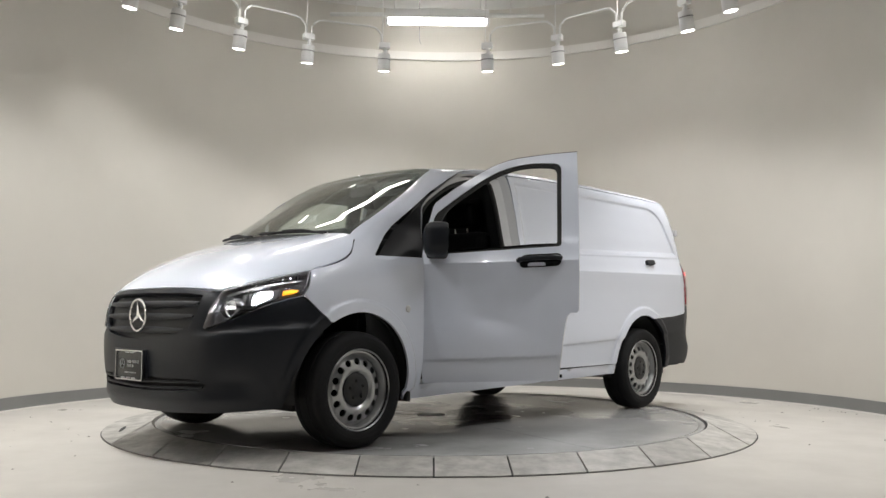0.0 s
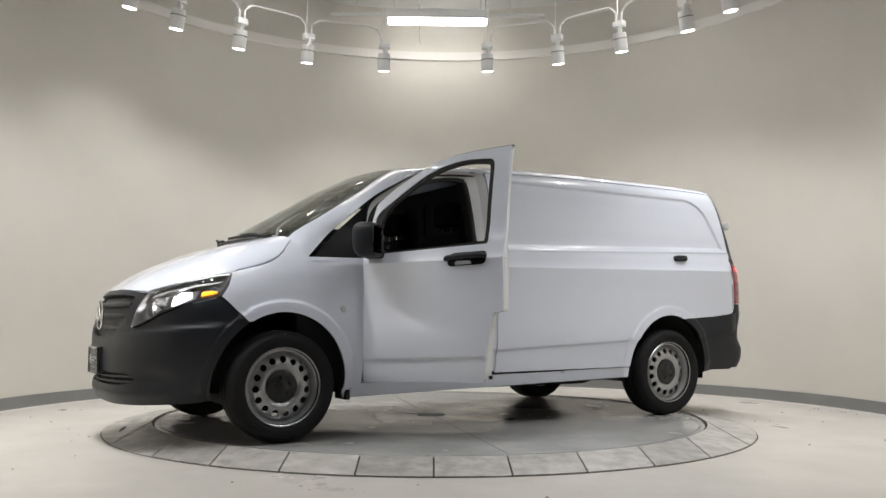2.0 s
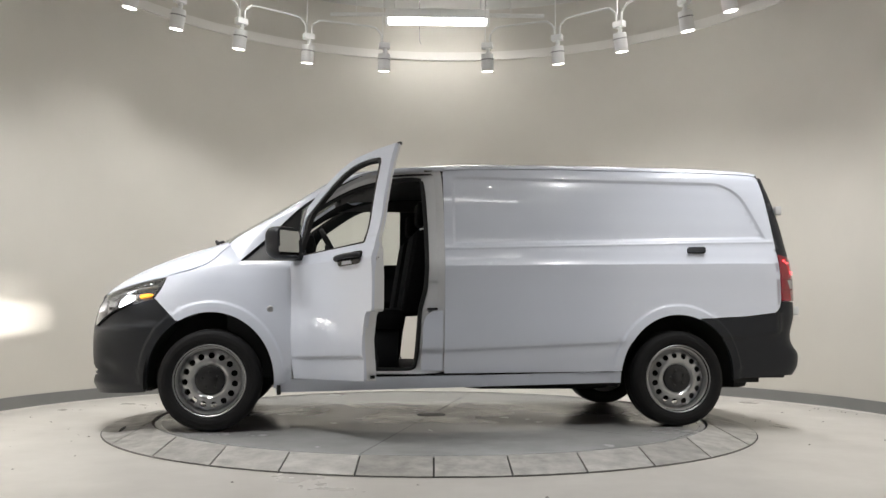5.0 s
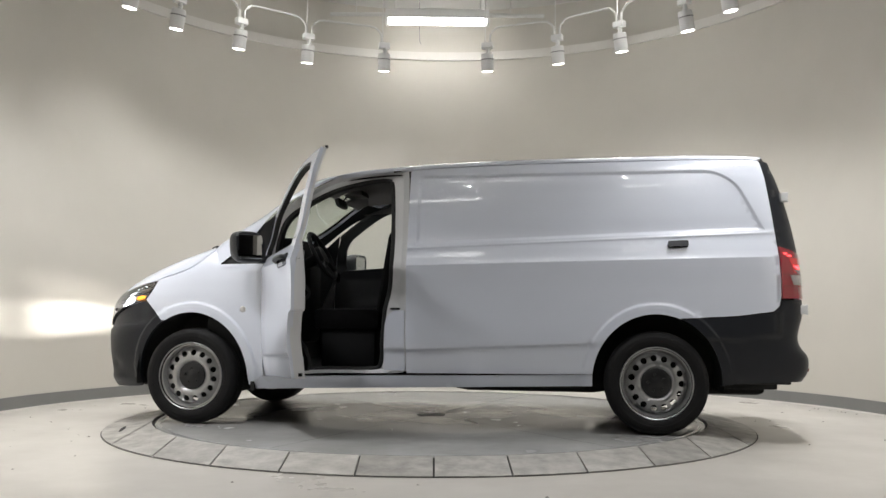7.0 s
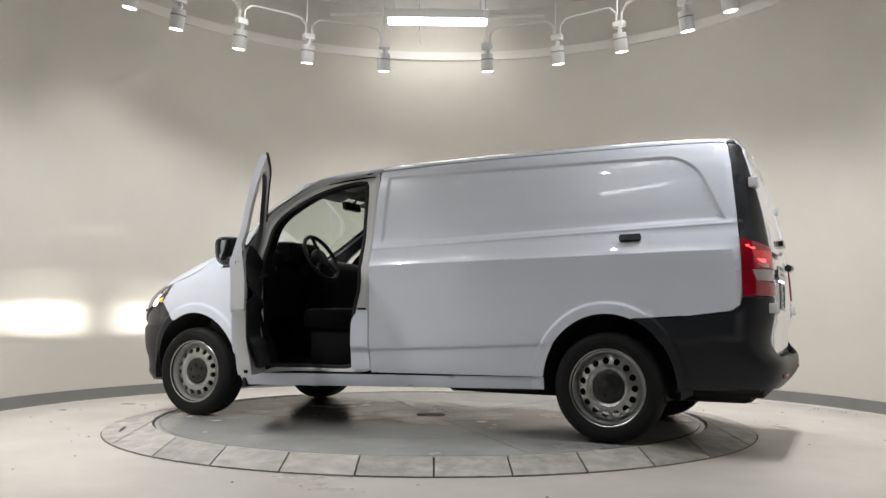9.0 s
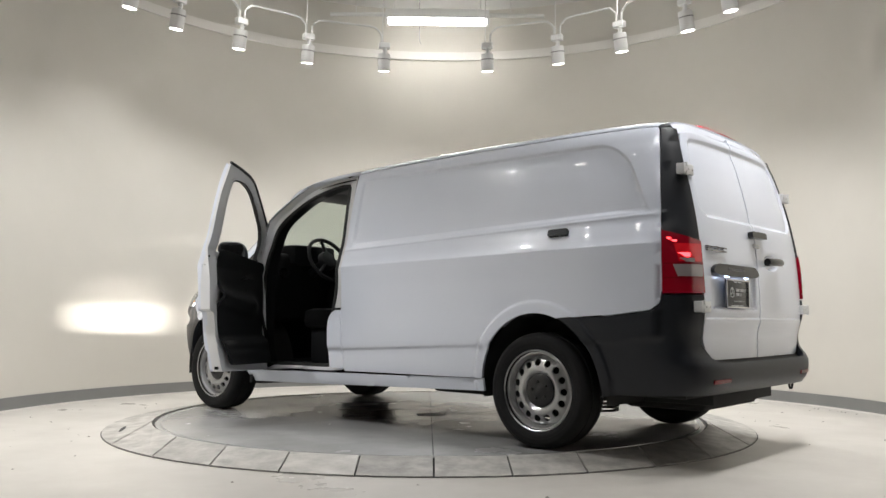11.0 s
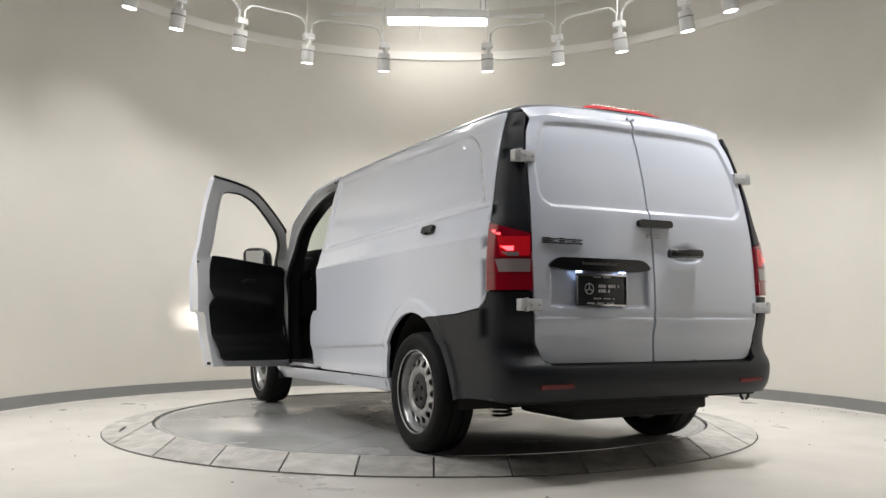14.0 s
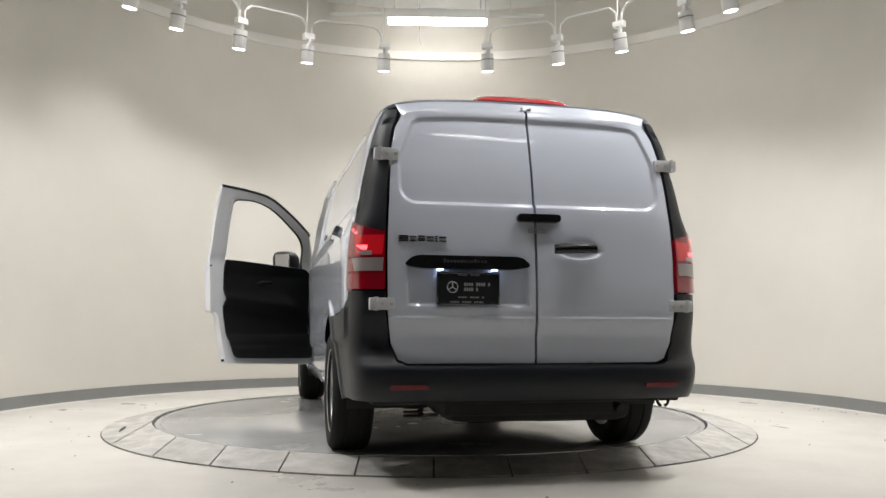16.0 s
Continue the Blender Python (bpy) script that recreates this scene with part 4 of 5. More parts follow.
N_E = 25
e1 = [tuple(screen(np.array([ws_edge(z)]), np.array([z]))[0]) for z in np.linspace(1.24, 1.765, 13)]
e1 += [tuple(roof_q(np.array([x]), np.array([q]))[0]) for x, q in zip(np.linspace(-0.93, -1.56, 12), np.interp(np.linspace(0, 1, 12), [0, 0.1, 0.4, 1], [0.95, 0.985, 0.997, 0.9995]))]
e2 = [on_flank(x, z) for x, z in spline([(-0.17, 1.125), (-0.38, 1.325), (-0.590, 1.515), (-0.775, 1.630), (-1.03, 1.752), (-1.28, 1.795), (-1.555, 1.805)], 4)]
for sd in (1, -1):
    strip("a_pillar", e1, e2, M_PAINT, van, 6, 0.018, sd, "white windscreen pillar and roof edge")
    skin("quarter_window", [(-0.205, 1.128), (-0.40, 1.315), (-0.575, 1.487), (-0.530, 1.135), (-0.50, 1.124)], flank, M_QUARTER, van, 0.03, side=sd, flip=True, lift=-0.004, depth=0.01, label="black triangular quarter window")
    v, f = lathe([(0.0, 0.006), (0.017, 0.005), (0.022, 0.0), (0.024, -0.004)], 24)
    y0 = float(side_y(-0.38, 0.803))
    on_van("fender_disc", ([(-0.38 + x, sd * (y0 + h), 0.803 + y) for x, y, h in v], f), M_SILVER, label="small round grey fender disc")
    skin("side_handle", rounded([(-3.285, 1.214), (-3.415, 1.218), (-3.415, 1.256), (-3.285, 1.252)], 0.012), flank, M_BLACK, van, 0.02, side=sd, flip=True, lift=0.024, depth=0.028, label="black side door handle")
    # liner of the wheel wells
    for cx in (0.0, -3.2):
        v, f = lathe([(0.43, 0.44), (0.43, 0.875)], 30, -8, 188, axis="y")
        v += [(0.43 * math.cos(radians(a)), 0.44, 0.43 * math.sin(radians(a))) for a in np.linspace(-8, 188, 31)]
        f.append(tuple(range(62, 93)))
        on_van("wheel_liner", ([(cx + x, sd * y, z * 1.075 + 0.335) for x, y, z in v], f), M_UNDER)

# ---- wheels ----
def wheel():
    w = part("wheel", lathe([(0.222, -0.085), (0.232, -0.098), (0.262, -0.112), (0.296, -0.113), (0.318, -0.104), (0.330, -0.086), (0.334, -0.06), (0.3345, -0.044), (0.328, -0.042), (0.328, -0.036), (0.3355, -0.034), (0.336, 0.0), (0.3355, 0.034), (0.328, 0.036), (0.328, 0.042), (0.3345, 0.044), (0.334, 0.06), (0.330, 0.086), (0.318, 0.104),
                                           (0.305, 0.110), (0.303, 0.112), (0.296, 0.113), (0.275, 0.114), (0.273, 0.112), (0.262, 0.112), (0.232, 0.098), (0.222, 0.085)], 72, axis="y"), M_TYRE, van, "black tyre on a silver steel wheel")
    part("rim", lathe([(0.226, 0.10), (0.232, 0.104), (0.238, 0.098), (0.230, 0.090), (0.224, 0.083), (0.214, 0.082), (0.209, 0.074), (0.204, 0.045), (0.196, 0.02), (0.190, -0.09), (0.226, -0.10)], 72, axis="y"), M_STEEL, w)
    hole = [arc(0.0205, 0, 360, 16, (0.161 * math.cos(a), 0.161 * math.sin(a)))[:-1] for a in [2 * math.pi * i / 15 for i in range(15)]]
    pts, tri = fill(arc(0.203, 0, 360, 64)[:-1], 0.016, hole)
    dish = tab([0.0, 0.06, 0.095, 0.108, 0.13, 0.16, 0.186, 0.194, 0.203], [0.062, 0.062, 0.060, 0.076, 0.080, 0.068, 0.056, 0.040, 0.038])
    v = [(x, float(smooth_tab(dish, np.array(math.hypot(x, y)))), y) for x, y in pts]
    f = [t[::-1] for t in tri]
    n0 = len(v)
    for a, b in border_edges(f):
        q = len(v)
        v += [v[a], v[b], (v[b][0], v[b][1] - 0.012, v[b][2]), (v[a][0], v[a][1] - 0.012, v[a][2])]
        f.append((q + 1, q, q + 3, q + 2))
    part("wheel_disc", (v, f), M_STEEL, w, "pierced silver steel disc")
    part("wheel_cap", lathe([(0.0, 0.082), (0.03, 0.082), (0.034, 0.079), (0.06, 0.078), (0.086, 0.076), (0.095, 0.071), (0.098, 0.060)], 40, axis="y"), M_CAP, w, "dark round centre cap")
    for i in range(5):
        a = 2 * math.pi * i / 5 + 0.3
        vv, ff = lathe([(0.0, 0.012), (0.008, 0.010), (0.010, 0.0)], 8, axis="y")
        part("lug", ([(x + 0.052 * math.cos(a), y + 0.077, z + 0.052 * math.sin(a)) for x, y, z in vv], ff), M_CAP, w)
    part("brake_drum", lathe([(0.0, -0.02), (0.16, -0.02), (0.165, -0.03), (0.165, -0.10), (0.0, -0.10)], 40, axis="y"), M_UNDER, w)
    return w


w0 = wheel()
w0.location = OFF + Vector((0, 0.822, 0.335))
for x, y, r, sp in ((-3.2, 0.822, 0, 11), (0, -0.822, 180, 5), (-3.2, -0.822, 180, 17)):
    copy_thing(w0, pose(OFF.x + x, OFF.y + y, 0.335, 0, 0, r) @ pose(0, 0, 0, 0, sp, 0))
w0.rotation_euler = (0, radians(4), 0)

# ---- underbody ----
def on_box(name, b, mat, bevel=0.01, label="", parent=None):
    ob = bm_ob(name, box_mesh(*b, bevel), mat, parent or van, label=label)
    if parent is None:
        ob.location = OFF
    return ob


on_box("floor_pan", (-4.05, 0.45, -0.44, 0.44, 0.27, 0.34), M_UNDER)
on_box("floor_pan_wide", (-2.74, -0.46, -0.84, 0.84, 0.29, 0.345), M_UNDER)
on_box("rear_floor", (-4.06, -3.66, -0.80, 0.80, 0.33, 0.42), M_UNDER)
on_box("front_undertray", (0.44, 0.64, -0.50, 0.50, 0.235, 0.30), M_UNDER)
on_box("rear_axle", (-3.26, -3.14, -0.75, 0.75, 0.24, 0.33), M_UNDER, 0.03)
on_box("front_subframe", (-0.25, 0.25, -0.62, 0.62, 0.20, 0.29), M_UNDER, 0.03)
on_box("mud_flap", (-0.455, -0.43, 0.70, 0.88, 0.235, 0.30), M_UNDER, 0.004)
on_box("spare_wheel_tray", (-3.98, -3.45, -0.40, 0.40, 0.225, 0.30), M_UNDER, 0.05)
on_van("silencer", lathe([(0.0, -0.30), (0.075, -0.28), (0.09, -0.22), (0.09, 0.22), (0.075, 0.28), (0.0, 0.30)], 20, axis="y"), M_UNDER).location = OFF + Vector((-3.75, -0.35, 0.29))
on_van("tail_pipe", tube_path([(-3.72, -0.50, 0.30), (-3.86, -0.53, 0.29), (-3.92, -0.54, 0.275)], 0.026, 12), M_UNDER)
on_van("tow_eye", tube_path([(-4.08, -0.70 + 0.03 * math.cos(a), 0.335 + 0.03 * math.sin(a)) for a in np.linspace(-1.2, 4.4, 14)], 0.008, 8), M_UNDER)
coil = [(-3.42 + 0.05 * math.cos(a), 0.48 + 0.05 * math.sin(a), 0.20 + a * 0.0035) for a in np.linspace(0, 34, 90)]
for sd in (1, -1):
    on_van("coil_spring", tube_path([(x, sd * y, z) for x, y, z in coil], 0.008, 6), M_UNDER)
on_van("exhaust", tube_path([(-0.4, -0.2, 0.25), (-1.6, -0.2, 0.25), (-1.9, 0.30, 0.25), (-2.8, 0.34, 0.25), (-3.3, 0.1, 0.30)], 0.03, 10), M_UNDER)
br = on_box("underbody_bracket", (-1.63, -1.50, -0.05, 0.05, 0.240, 0.262), M_SILVER, 0.004)
part("bracket_rod", tube_path([(-1.60, 0, 0.262), (-1.60, 0, 0.275)], 0.008, 6), M_SILVER, br)
part("bracket_rod", tube_path([(-1.53, 0, 0.262), (-1.53, 0, 0.275)], 0.008, 6), M_SILVER, br)

# ---- front doors ----
HINGE = Vector((-0.535, 0.90, 0.0))
door_poly = ([(-0.535, 0.345), (-0.533, 1.10), (-0.535, 1.14), (-0.560, 1.33), (-0.592, 1.455)] + spline([(-0.605, 1.480), (-0.772, 1.600), (-1.02, 1.735), (-1.25, 1.778), (-1.495, 1.797)], 5)
             + [(-1.503, 1.60), (-1.512, 1.21), (-1.512, 1.0), (-1.507, 0.80), (-1.495, 0.787), (-1.455, 0.785), (-1.435, 0.76), (-1.41, 0.62), (-1.385, 0.42), (-1.375, 0.376)])
win_hole = rounded([(-0.625, 1.155, 0.02), (-1.378, 1.203, 0.02), (-1.372, 1.702, 0.05), (-1.18, 1.714, 0.15), (-0.97, 1.652, 0.15), (-0.685, 1.445, 0.06), (-0.640, 1.36, 0.04)], 0.03, 4)
win_rub = rounded([(-0.560, 1.142, 0.01), (-1.405, 1.190, 0.02), (-1.400, 1.722, 0.05), (-1.18, 1.732, 0.15), (-0.96, 1.668, 0.15), (-0.665, 1.452, 0.06), (-0.600, 1.40, 0.05)], 0.03, 4)


MIRROR_POLY = rounded([(-0.090, -0.088), (0.088, -0.088), (0.094, 0.088), (-0.084, 0.088)], 0.035)


def front_door(sd):
    d = skin("front_door", door_poly, flank, M_PAINT, van, 0.03, [win_rub[::-1]], lines=flank_lines(-0.56, -1.50, -1.36), side=sd, flip=True, depth=0.035,
             label="white driver's door standing wide open, window lowered" if sd > 0 else "white passenger door, closed")
    skin("window_seal", win_rub, flank, M_RUBBER, d, 0.03, [win_hole[::-1]], side=sd, flip=True, lift=-0.006, depth=0.03)
    if sd < 0:
        g = skin("window_pane", win_hole, flank, M_GLASS, d, 0.06, side=sd, flip=True, lift=-0.022, depth=0.004, thick=True)
        g.visible_shadow = False
    # inner frame, white, and dark lining
    inner = [(x, z) for x, z in door_poly]
    jam = skin("inner_shell", inner, lambda x, z: flank(x, z) - np.stack([0 * x, 0.036 + 0.05 * (1 - ramp(z, 1.10, 1.22)), 0 * z], -1), M_JAMB if sd > 0 else M_DARK, d, 0.035,
               [win_hole[::-1]], side=sd, flip=True, depth=0.0)
    strip("door_edge", [on_flank(x, z, 0.02) for x, z in door_poly + door_poly[:1]], [on_flank(x, z, 0.036 + 0.05 * float(1 - ramp(np.array(z), 1.10, 1.22))) for x, z in door_poly + door_poly[:1]], M_JAMB, d, 2, 0.0, sd)
    lining = rounded([(-0.575, 0.40, 0.04), (-0.565, 1.13, 0.03), (-0.62, 1.165, 0.02), (-1.39, 1.215, 0.02), (-1.40, 0.80, 0.05), (-1.33, 0.42, 0.06)], 0.03)

    def lining_surf(x, z):
        p = flank(x, z)
        arm = 0.06 * np.exp(-((z - (0.86 + (x + 1.0) * -0.10)) / 0.055) ** 2) * ramp(-x, 0.62, 0.85)
        pocket = 0.05 * (1 - ramp(z, 0.56, 0.62))
        return p - np.stack([0 * x, 0.092 + arm + pocket, 0 * z], -1)

    skin("door_lining", lining, lining_surf, M_DARK, d, 0.03, side=sd, flip=True, depth=-0.02, label="black plastic door lining")
    part("pull_handle", tube_path([(-0.98, sd * 0.80, 1.03), (-0.99, sd * 0.77, 1.04), (-1.10, sd * 0.768, 1.035), (-1.11, sd * 0.80, 1.02)], 0.011, 8), M_DARK, d)
    pan = [(x, z) for x, z in rounded([(-1.150, 1.055, 0.035), (-1.405, 1.068, 0.04), (-1.410, 1.146, 0.035), (-1.160, 1.136, 0.04)], 0.03)]
    skin("handle_recess", pan, flank, M_GLOSSB, d, 0.02, side=sd, flip=True, lift=0.003, depth=0.006)
    # White patch laid on the recess as a painted glint.
    skin("handle_glint", rounded([(-1.20, 1.066), (-1.315, 1.070), (-1.305, 1.090), (-1.21, 1.088)], 0.01), flank, M_PAINT, d, 0.02, side=sd, flip=True, lift=0.006, depth=0.004)
    hp = [on_flank(-1.145, 1.100, -0.006), on_flank(-1.165, 1.108, -0.026), on_flank(-1.26, 1.116, -0.036), on_flank(-1.37, 1.120, -0.032), on_flank(-1.405, 1.116, -0.008)]
    part("door_handle", tube_path([(x, sd * y, z) for x, y, z in spline(hp, 4)], 0.0155, 10), M_BLACK, d, "black pull handle")
    gask = [q for q in door_poly[4:26]]
    part("door_gasket", tube_path([(x, sd * y, z) for x, y, z in [on_flank(qx, qz, 0.034) for qx, qz in gask]], 0.011, 6), M_RUBBER, d)
    # exterior mirror, its glass turned a little towards the driver
    mirror_turn = Matrix.Rotation(radians(13), 2)
    bm = bmesh.new()
    bmesh.ops.create_uvsphere(bm, u_segments=24, v_segments=16, radius=1)
    for v in bm.verts:
        x, y, z = v.co
        f = lambda a, n: math.copysign(abs(a) ** n, a)
        v.co = Vector((0.090 * f(x, 0.62), 0.112 * f(y, 0.60) + 0.018 * z, 0.108 * f(z, 0.62)))
        if v.co.x < -0.054:
            rim = max(abs(v.co.y) / 0.112, abs(v.co.z) / 0.108)
            v.co.x = -0.062 if rim > 0.80 else -0.052
        v.co = Vector((*(mirror_turn @ v.co.xy), v.co.z))
        v.co = Vector((-0.665 + v.co.x, sd * (1.058 + v.co.y), 1.225 + v.co.z))
    bmesh.ops.recalc_face_normals(bm, faces=bm.faces)
    bm_ob("mirror_housing", bm, M_BLACK, d, label="black door mirror housing")
    bm = box_mesh(-0.70, -0.575, 0.895, 0.99, 1.118, 1.172, 0.02, 3)
    for v in bm.verts:
        v.co.y *= sd
    bmesh.ops.recalc_face_normals(bm, faces=bm.faces)
    bm_ob("mirror_foot", bm, M_BLACK, d)
    mp = [mirror_turn @ Vector((-0.056, y)) for y, z in MIRROR_POLY]
    part("mirror_glass", ([(-0.665 + q.x, sd * (1.058 + q.y), 1.225 + z) for q, (y, z) in zip(mp, MIRROR_POLY)], [tuple(range(len(mp))) if sd < 0 else tuple(range(len(mp)))[::-1]]), M_MIRROR, d, smooth=False)
    # latch, bolt holes and check strap on the shut face
    for x, z, a, b in ((-1.507, 1.05, 0.010, 0.014), (-1.507, 1.16, 0.008, 0.008), (-1.395, 0.40, 0.012, 0.010), (-1.508, 1.10, 0.005, 0.005)):
        y = float(side_y(x, z)) - 0.055
        bmx = box_mesh(x - 0.004, x + 0.01, sd * y - a, sd * y + a, z - b, z + b, 0.002)
        bm_ob("latch", bmx, M_DARK, d)
    return d


right_door = front_door(-1)
left_door = front_door(1)
turn = Matrix.Translation(OFF + HINGE) @ Matrix.Rotation(radians(-58.5), 4, "Z") @ Matrix.Translation(-HINGE)
left_door.matrix_basis = turn

# jamb of the open doorway
open_poly = spline([(-0.575, 0.405), (-0.570, 0.80), (-0.575, 1.12), (-0.600, 1.34), (-0.660, 1.465), (-0.80, 1.565), (-0.98, 1.655), (-1.20, 1.712), (-1.36, 1.725), (-1.405, 1.68), (-1.425, 1.40), (-1.430, 1.15), (-1.42, 0.95), (-1.385, 0.80), (-1.370, 0.60), (-1.355, 0.45), (-1.30, 0.400), (-1.0, 0.397), (-0.70, 0.395)], 4, closed=True)
out_poly = spline([(-0.528, 0.335), (-0.528, 0.80), (-0.530, 1.12), (-0.568, 1.36), (-0.605, 1.495), (-0.775, 1.612), (-1.02, 1.747), (-1.25, 1.792), (-1.46, 1.805), (-1.53, 1.77), (-1.545, 1.40), (-1.548, 1.15), (-1.548, 0.95), (-1.548, 0.80), (-1.548, 0.60), (-1.548, 0.45), (-1.50, 0.378), (-1.0, 0.368), (-0.70, 0.350)], 4, closed=True)
mid_poly = [(a[0] * 0.62 + b[0] * 0.38, a[1] * 0.62 + b[1] * 0.38) for a, b in zip(out_poly, open_poly)]
for sd in (1,):
    e_out = [on_flank(x, z, 0.004) for x, z in out_poly + out_poly[:1]]
    e_mid = [on_flank(x, z, 0.045) for x, z in mid_poly + mid_poly[:1]]
    e_in = [on_flank(x, z, 0.075) for x, z in open_poly + open_poly[:1]]
    strip("door_jamb", e_out, e_mid, M_JAMB, van, 3, 0.0, sd, "white metal door jamb")
    strip("door_jamb_inner", e_mid, e_in, M_JAMB, van, 3, 0.0, sd)
    on_van("door_seal", tube_path(e_in, 0.016, 8), M_RUBBER, label="black rubber door seal")
    e_deep = [(x, y - 0.10, z) for x, y, z in e_in]
    strip("door_reveal", e_in, e_deep, M_DARK, van, 2, 0.0, sd)
    skin("filler_flap", rounded([(-1.385, 0.392, 0.01), (-1.535, 0.392, 0.01), (-1.535, 0.80, 0.01), (-1.455, 0.80, 0.05), (-1.40, 0.74, 0.05)], 0.01), flank, M_PAINT, van, 0.03, flip=True, lift=-0.004, depth=0.02, label="white filler flap behind the door")
    on_box("striker", (-1.50, -1.46, 0.86, 0.885, 1.03, 1.06), M_SILVER, 0.004)
    on_box("door_stop", (-1.50, -1.43, 0.885, 0.905, 0.805, 0.818), M_DARK, 0.003)
    strip("closure_belt", [on_flank(x, 1.125) for x in (-0.19, -0.35, -0.53)], [on_flank(x, 1.10) for x in (-0.15, -0.35, -0.53)], M_PAINT, van, 2)

# ---- cab ----
on_box("cab_floor", (-1.50, 0.0, -0.80, 0.80, 0.345, 0.395), M_DARK)
on_box("door_step", (-1.36, -0.58, 0.66, 0.835, 0.36, 0.400), M_DARK, 0.01)
bh = [(float(side_y(-1.58, z)) - 0.04, z) for z in np.linspace(0.36, 1.76, 12)]
bh = bh + [(-y, z) for y, z in reversed(bh)]
nb = len(bh)
on_van("bulkhead", ([(-1.56, y, z) for y, z in bh] + [(-1.60, y, z) for y, z in bh], [tuple(range(nb)), tuple(range(nb, 2 * nb))[::-1]] + [(i, i + nb, (i + 1) % nb + nb, (i + 1) % nb) for i in range(nb)]), M_DARK, label="dark partition behind the seats", smooth=False)
for y in (-0.45, -0.15, 0.15, 0.45):
    on_box("bulkhead_rib", (-1.56, -1.545, y - 0.05, y + 0.05, 0.5, 1.65), M_DARK, 0.006)
on_box("firewall", (-0.16, -0.12, -0.76, 0.76, 0.30, 1.17), M_DARK, 0.005)
bm = box_mesh(-0.60, -0.13, -0.735, 0.735, 0.72, 1.215, 0.07, 4)
for v in bm.verts:
    if v.co.x < -0.3 and v.co.z < 0.9:
        v.co.x += 0.16
    if v.co.z > 1.1 and v.co.y > 0.15 and v.co.x < -0.2:
        v.co.z += 0.05
bm_ob("dashboard", bm, M_DARK, van, label="black plastic dashboard").location = OFF
on_box("binnacle", (-0.66, -0.28, 0.20, 0.64, 1.17, 1.335), M_DARK, 0.04)
on_box("centre_console", (-0.62, -0.30, -0.16, 0.14, 0.55, 1.16), M_DARK, 0.04)
for y, z in ((0.70, 1.10), (-0.70, 1.10), (0.04, 1.10), (-0.10, 1.10)):
    v, f = lathe([(0.0, 0.004), (0.03, 0.004), (0.042, 0.01), (0.046, 0.0)], 20)
    on_van("air_vent", ([(-0.612 - h + 0.01, y + yy, z + x) for x, yy, h in v], f), M_GLOSSB)
sw = Matrix.Translation((-0.79, 0.40, 1.215)) @ Matrix.Rotation(radians(-62), 4, "Y")
rimp = [tuple(sw @ Vector((0.19 * math.cos(a), 0.19 * math.sin(a), 0))) for a in np.linspace(0, 2 * math.pi, 41)]
wheel_ob = on_van("steering_wheel", tube_path(rimp, 0.016, 10), M_DARK, label="black steering wheel")
for a in (0.0, 2.3, 4.0):
    part("spoke", tube_path([tuple(sw @ Vector((0.05 * math.cos(a), 0.05 * math.sin(a), 0.0))), tuple(sw @ Vector((0.185 * math.cos(a), 0.185 * math.sin(a), 0)))], 0.014, 8), M_DARK, wheel_ob)
v, f = lathe([(0.0, -0.02), (0.07, -0.015), (0.08, 0.0), (0.08, 0.03), (0.04, 0.05), (0.04, 0.22)], 20)
part("hub", ([tuple(sw @ Vector((x, y, -z))) for x, y, z in v], f), M_DARK, wheel_ob)


def seat(y):
    s = on_box("seat_cushion", (-1.30, -0.80, y - 0.25, y + 0.25, 0.66, 0.82), M_CLOTH, 0.06, "black cloth cab seat")
    on_box("seat_base", (-1.26, -0.86, y - 0.21, y + 0.21, 0.395, 0.67), M_DARK, 0.02, parent=s)
    bm = box_mesh(-1.42, -1.26, y - 0.25, y + 0.25, 0.76, 1.38, 0.06, 3)
    for v in bm.verts:
        v.co.x -= (v.co.z - 0.76) * 0.16
    bm_ob("backrest", bm, M_CLOTH, s)
    bm = box_mesh(-1.50, -1.39, y - 0.13, y + 0.13, 1.42, 1.60, 0.045, 3)
    bm_ob("head_restraint", bm, M_CLOTH, s)
    for dy in (-0.06, 0.06):
        part("restraint_post", tube_path([(-1.44, y + dy, 1.36), (-1.445, y + dy, 1.45)], 0.007, 6), M_CHROME, s)


seat(0.42)
seat(-0.42)
hl = [(-0.90, -0.60), (-0.90, 0.60), (-1.15, 0.66), (-1.55, 0.70), (-1.55, -0.70), (-1.15, -0.66)][::-1]
skin("headliner", hl, roof_top, M_HEAD, van, 0.08, lift=-0.06, depth=-0.02, label="grey headliner")
for y in (0.36, -0.36):
    p = screen(np.array([y]), np.array([1.735]))[0]
    ob = on_box("sun_visor", (-0.09, 0.09, -0.21, 0.21, -0.012, 0.012), M_HEAD, 0.01)
    ob.location = OFF + Vector((p[0] - 0.13, y, 1.725))
    ob.rotation_euler = (0, radians(24), 0)
on_box("roof_console", (-1.02, -0.86, -0.12, 0.12, 1.715, 1.755), M_HEAD, 0.012)
ob = on_box("cab_mirror", (-0.02, 0.02, -0.12, 0.12, -0.035, 0.035), M_DARK, 0.015)
ob.location = OFF + Vector((-0.82, 0, 1.665))
ob.rotation_euler = (0, radians(14), 0)
on_van("cab_mirror_stem", tube_path([(-0.83, 0, 1.68), (-0.90, 0, 1.755)], 0.008, 6), M_DARK)
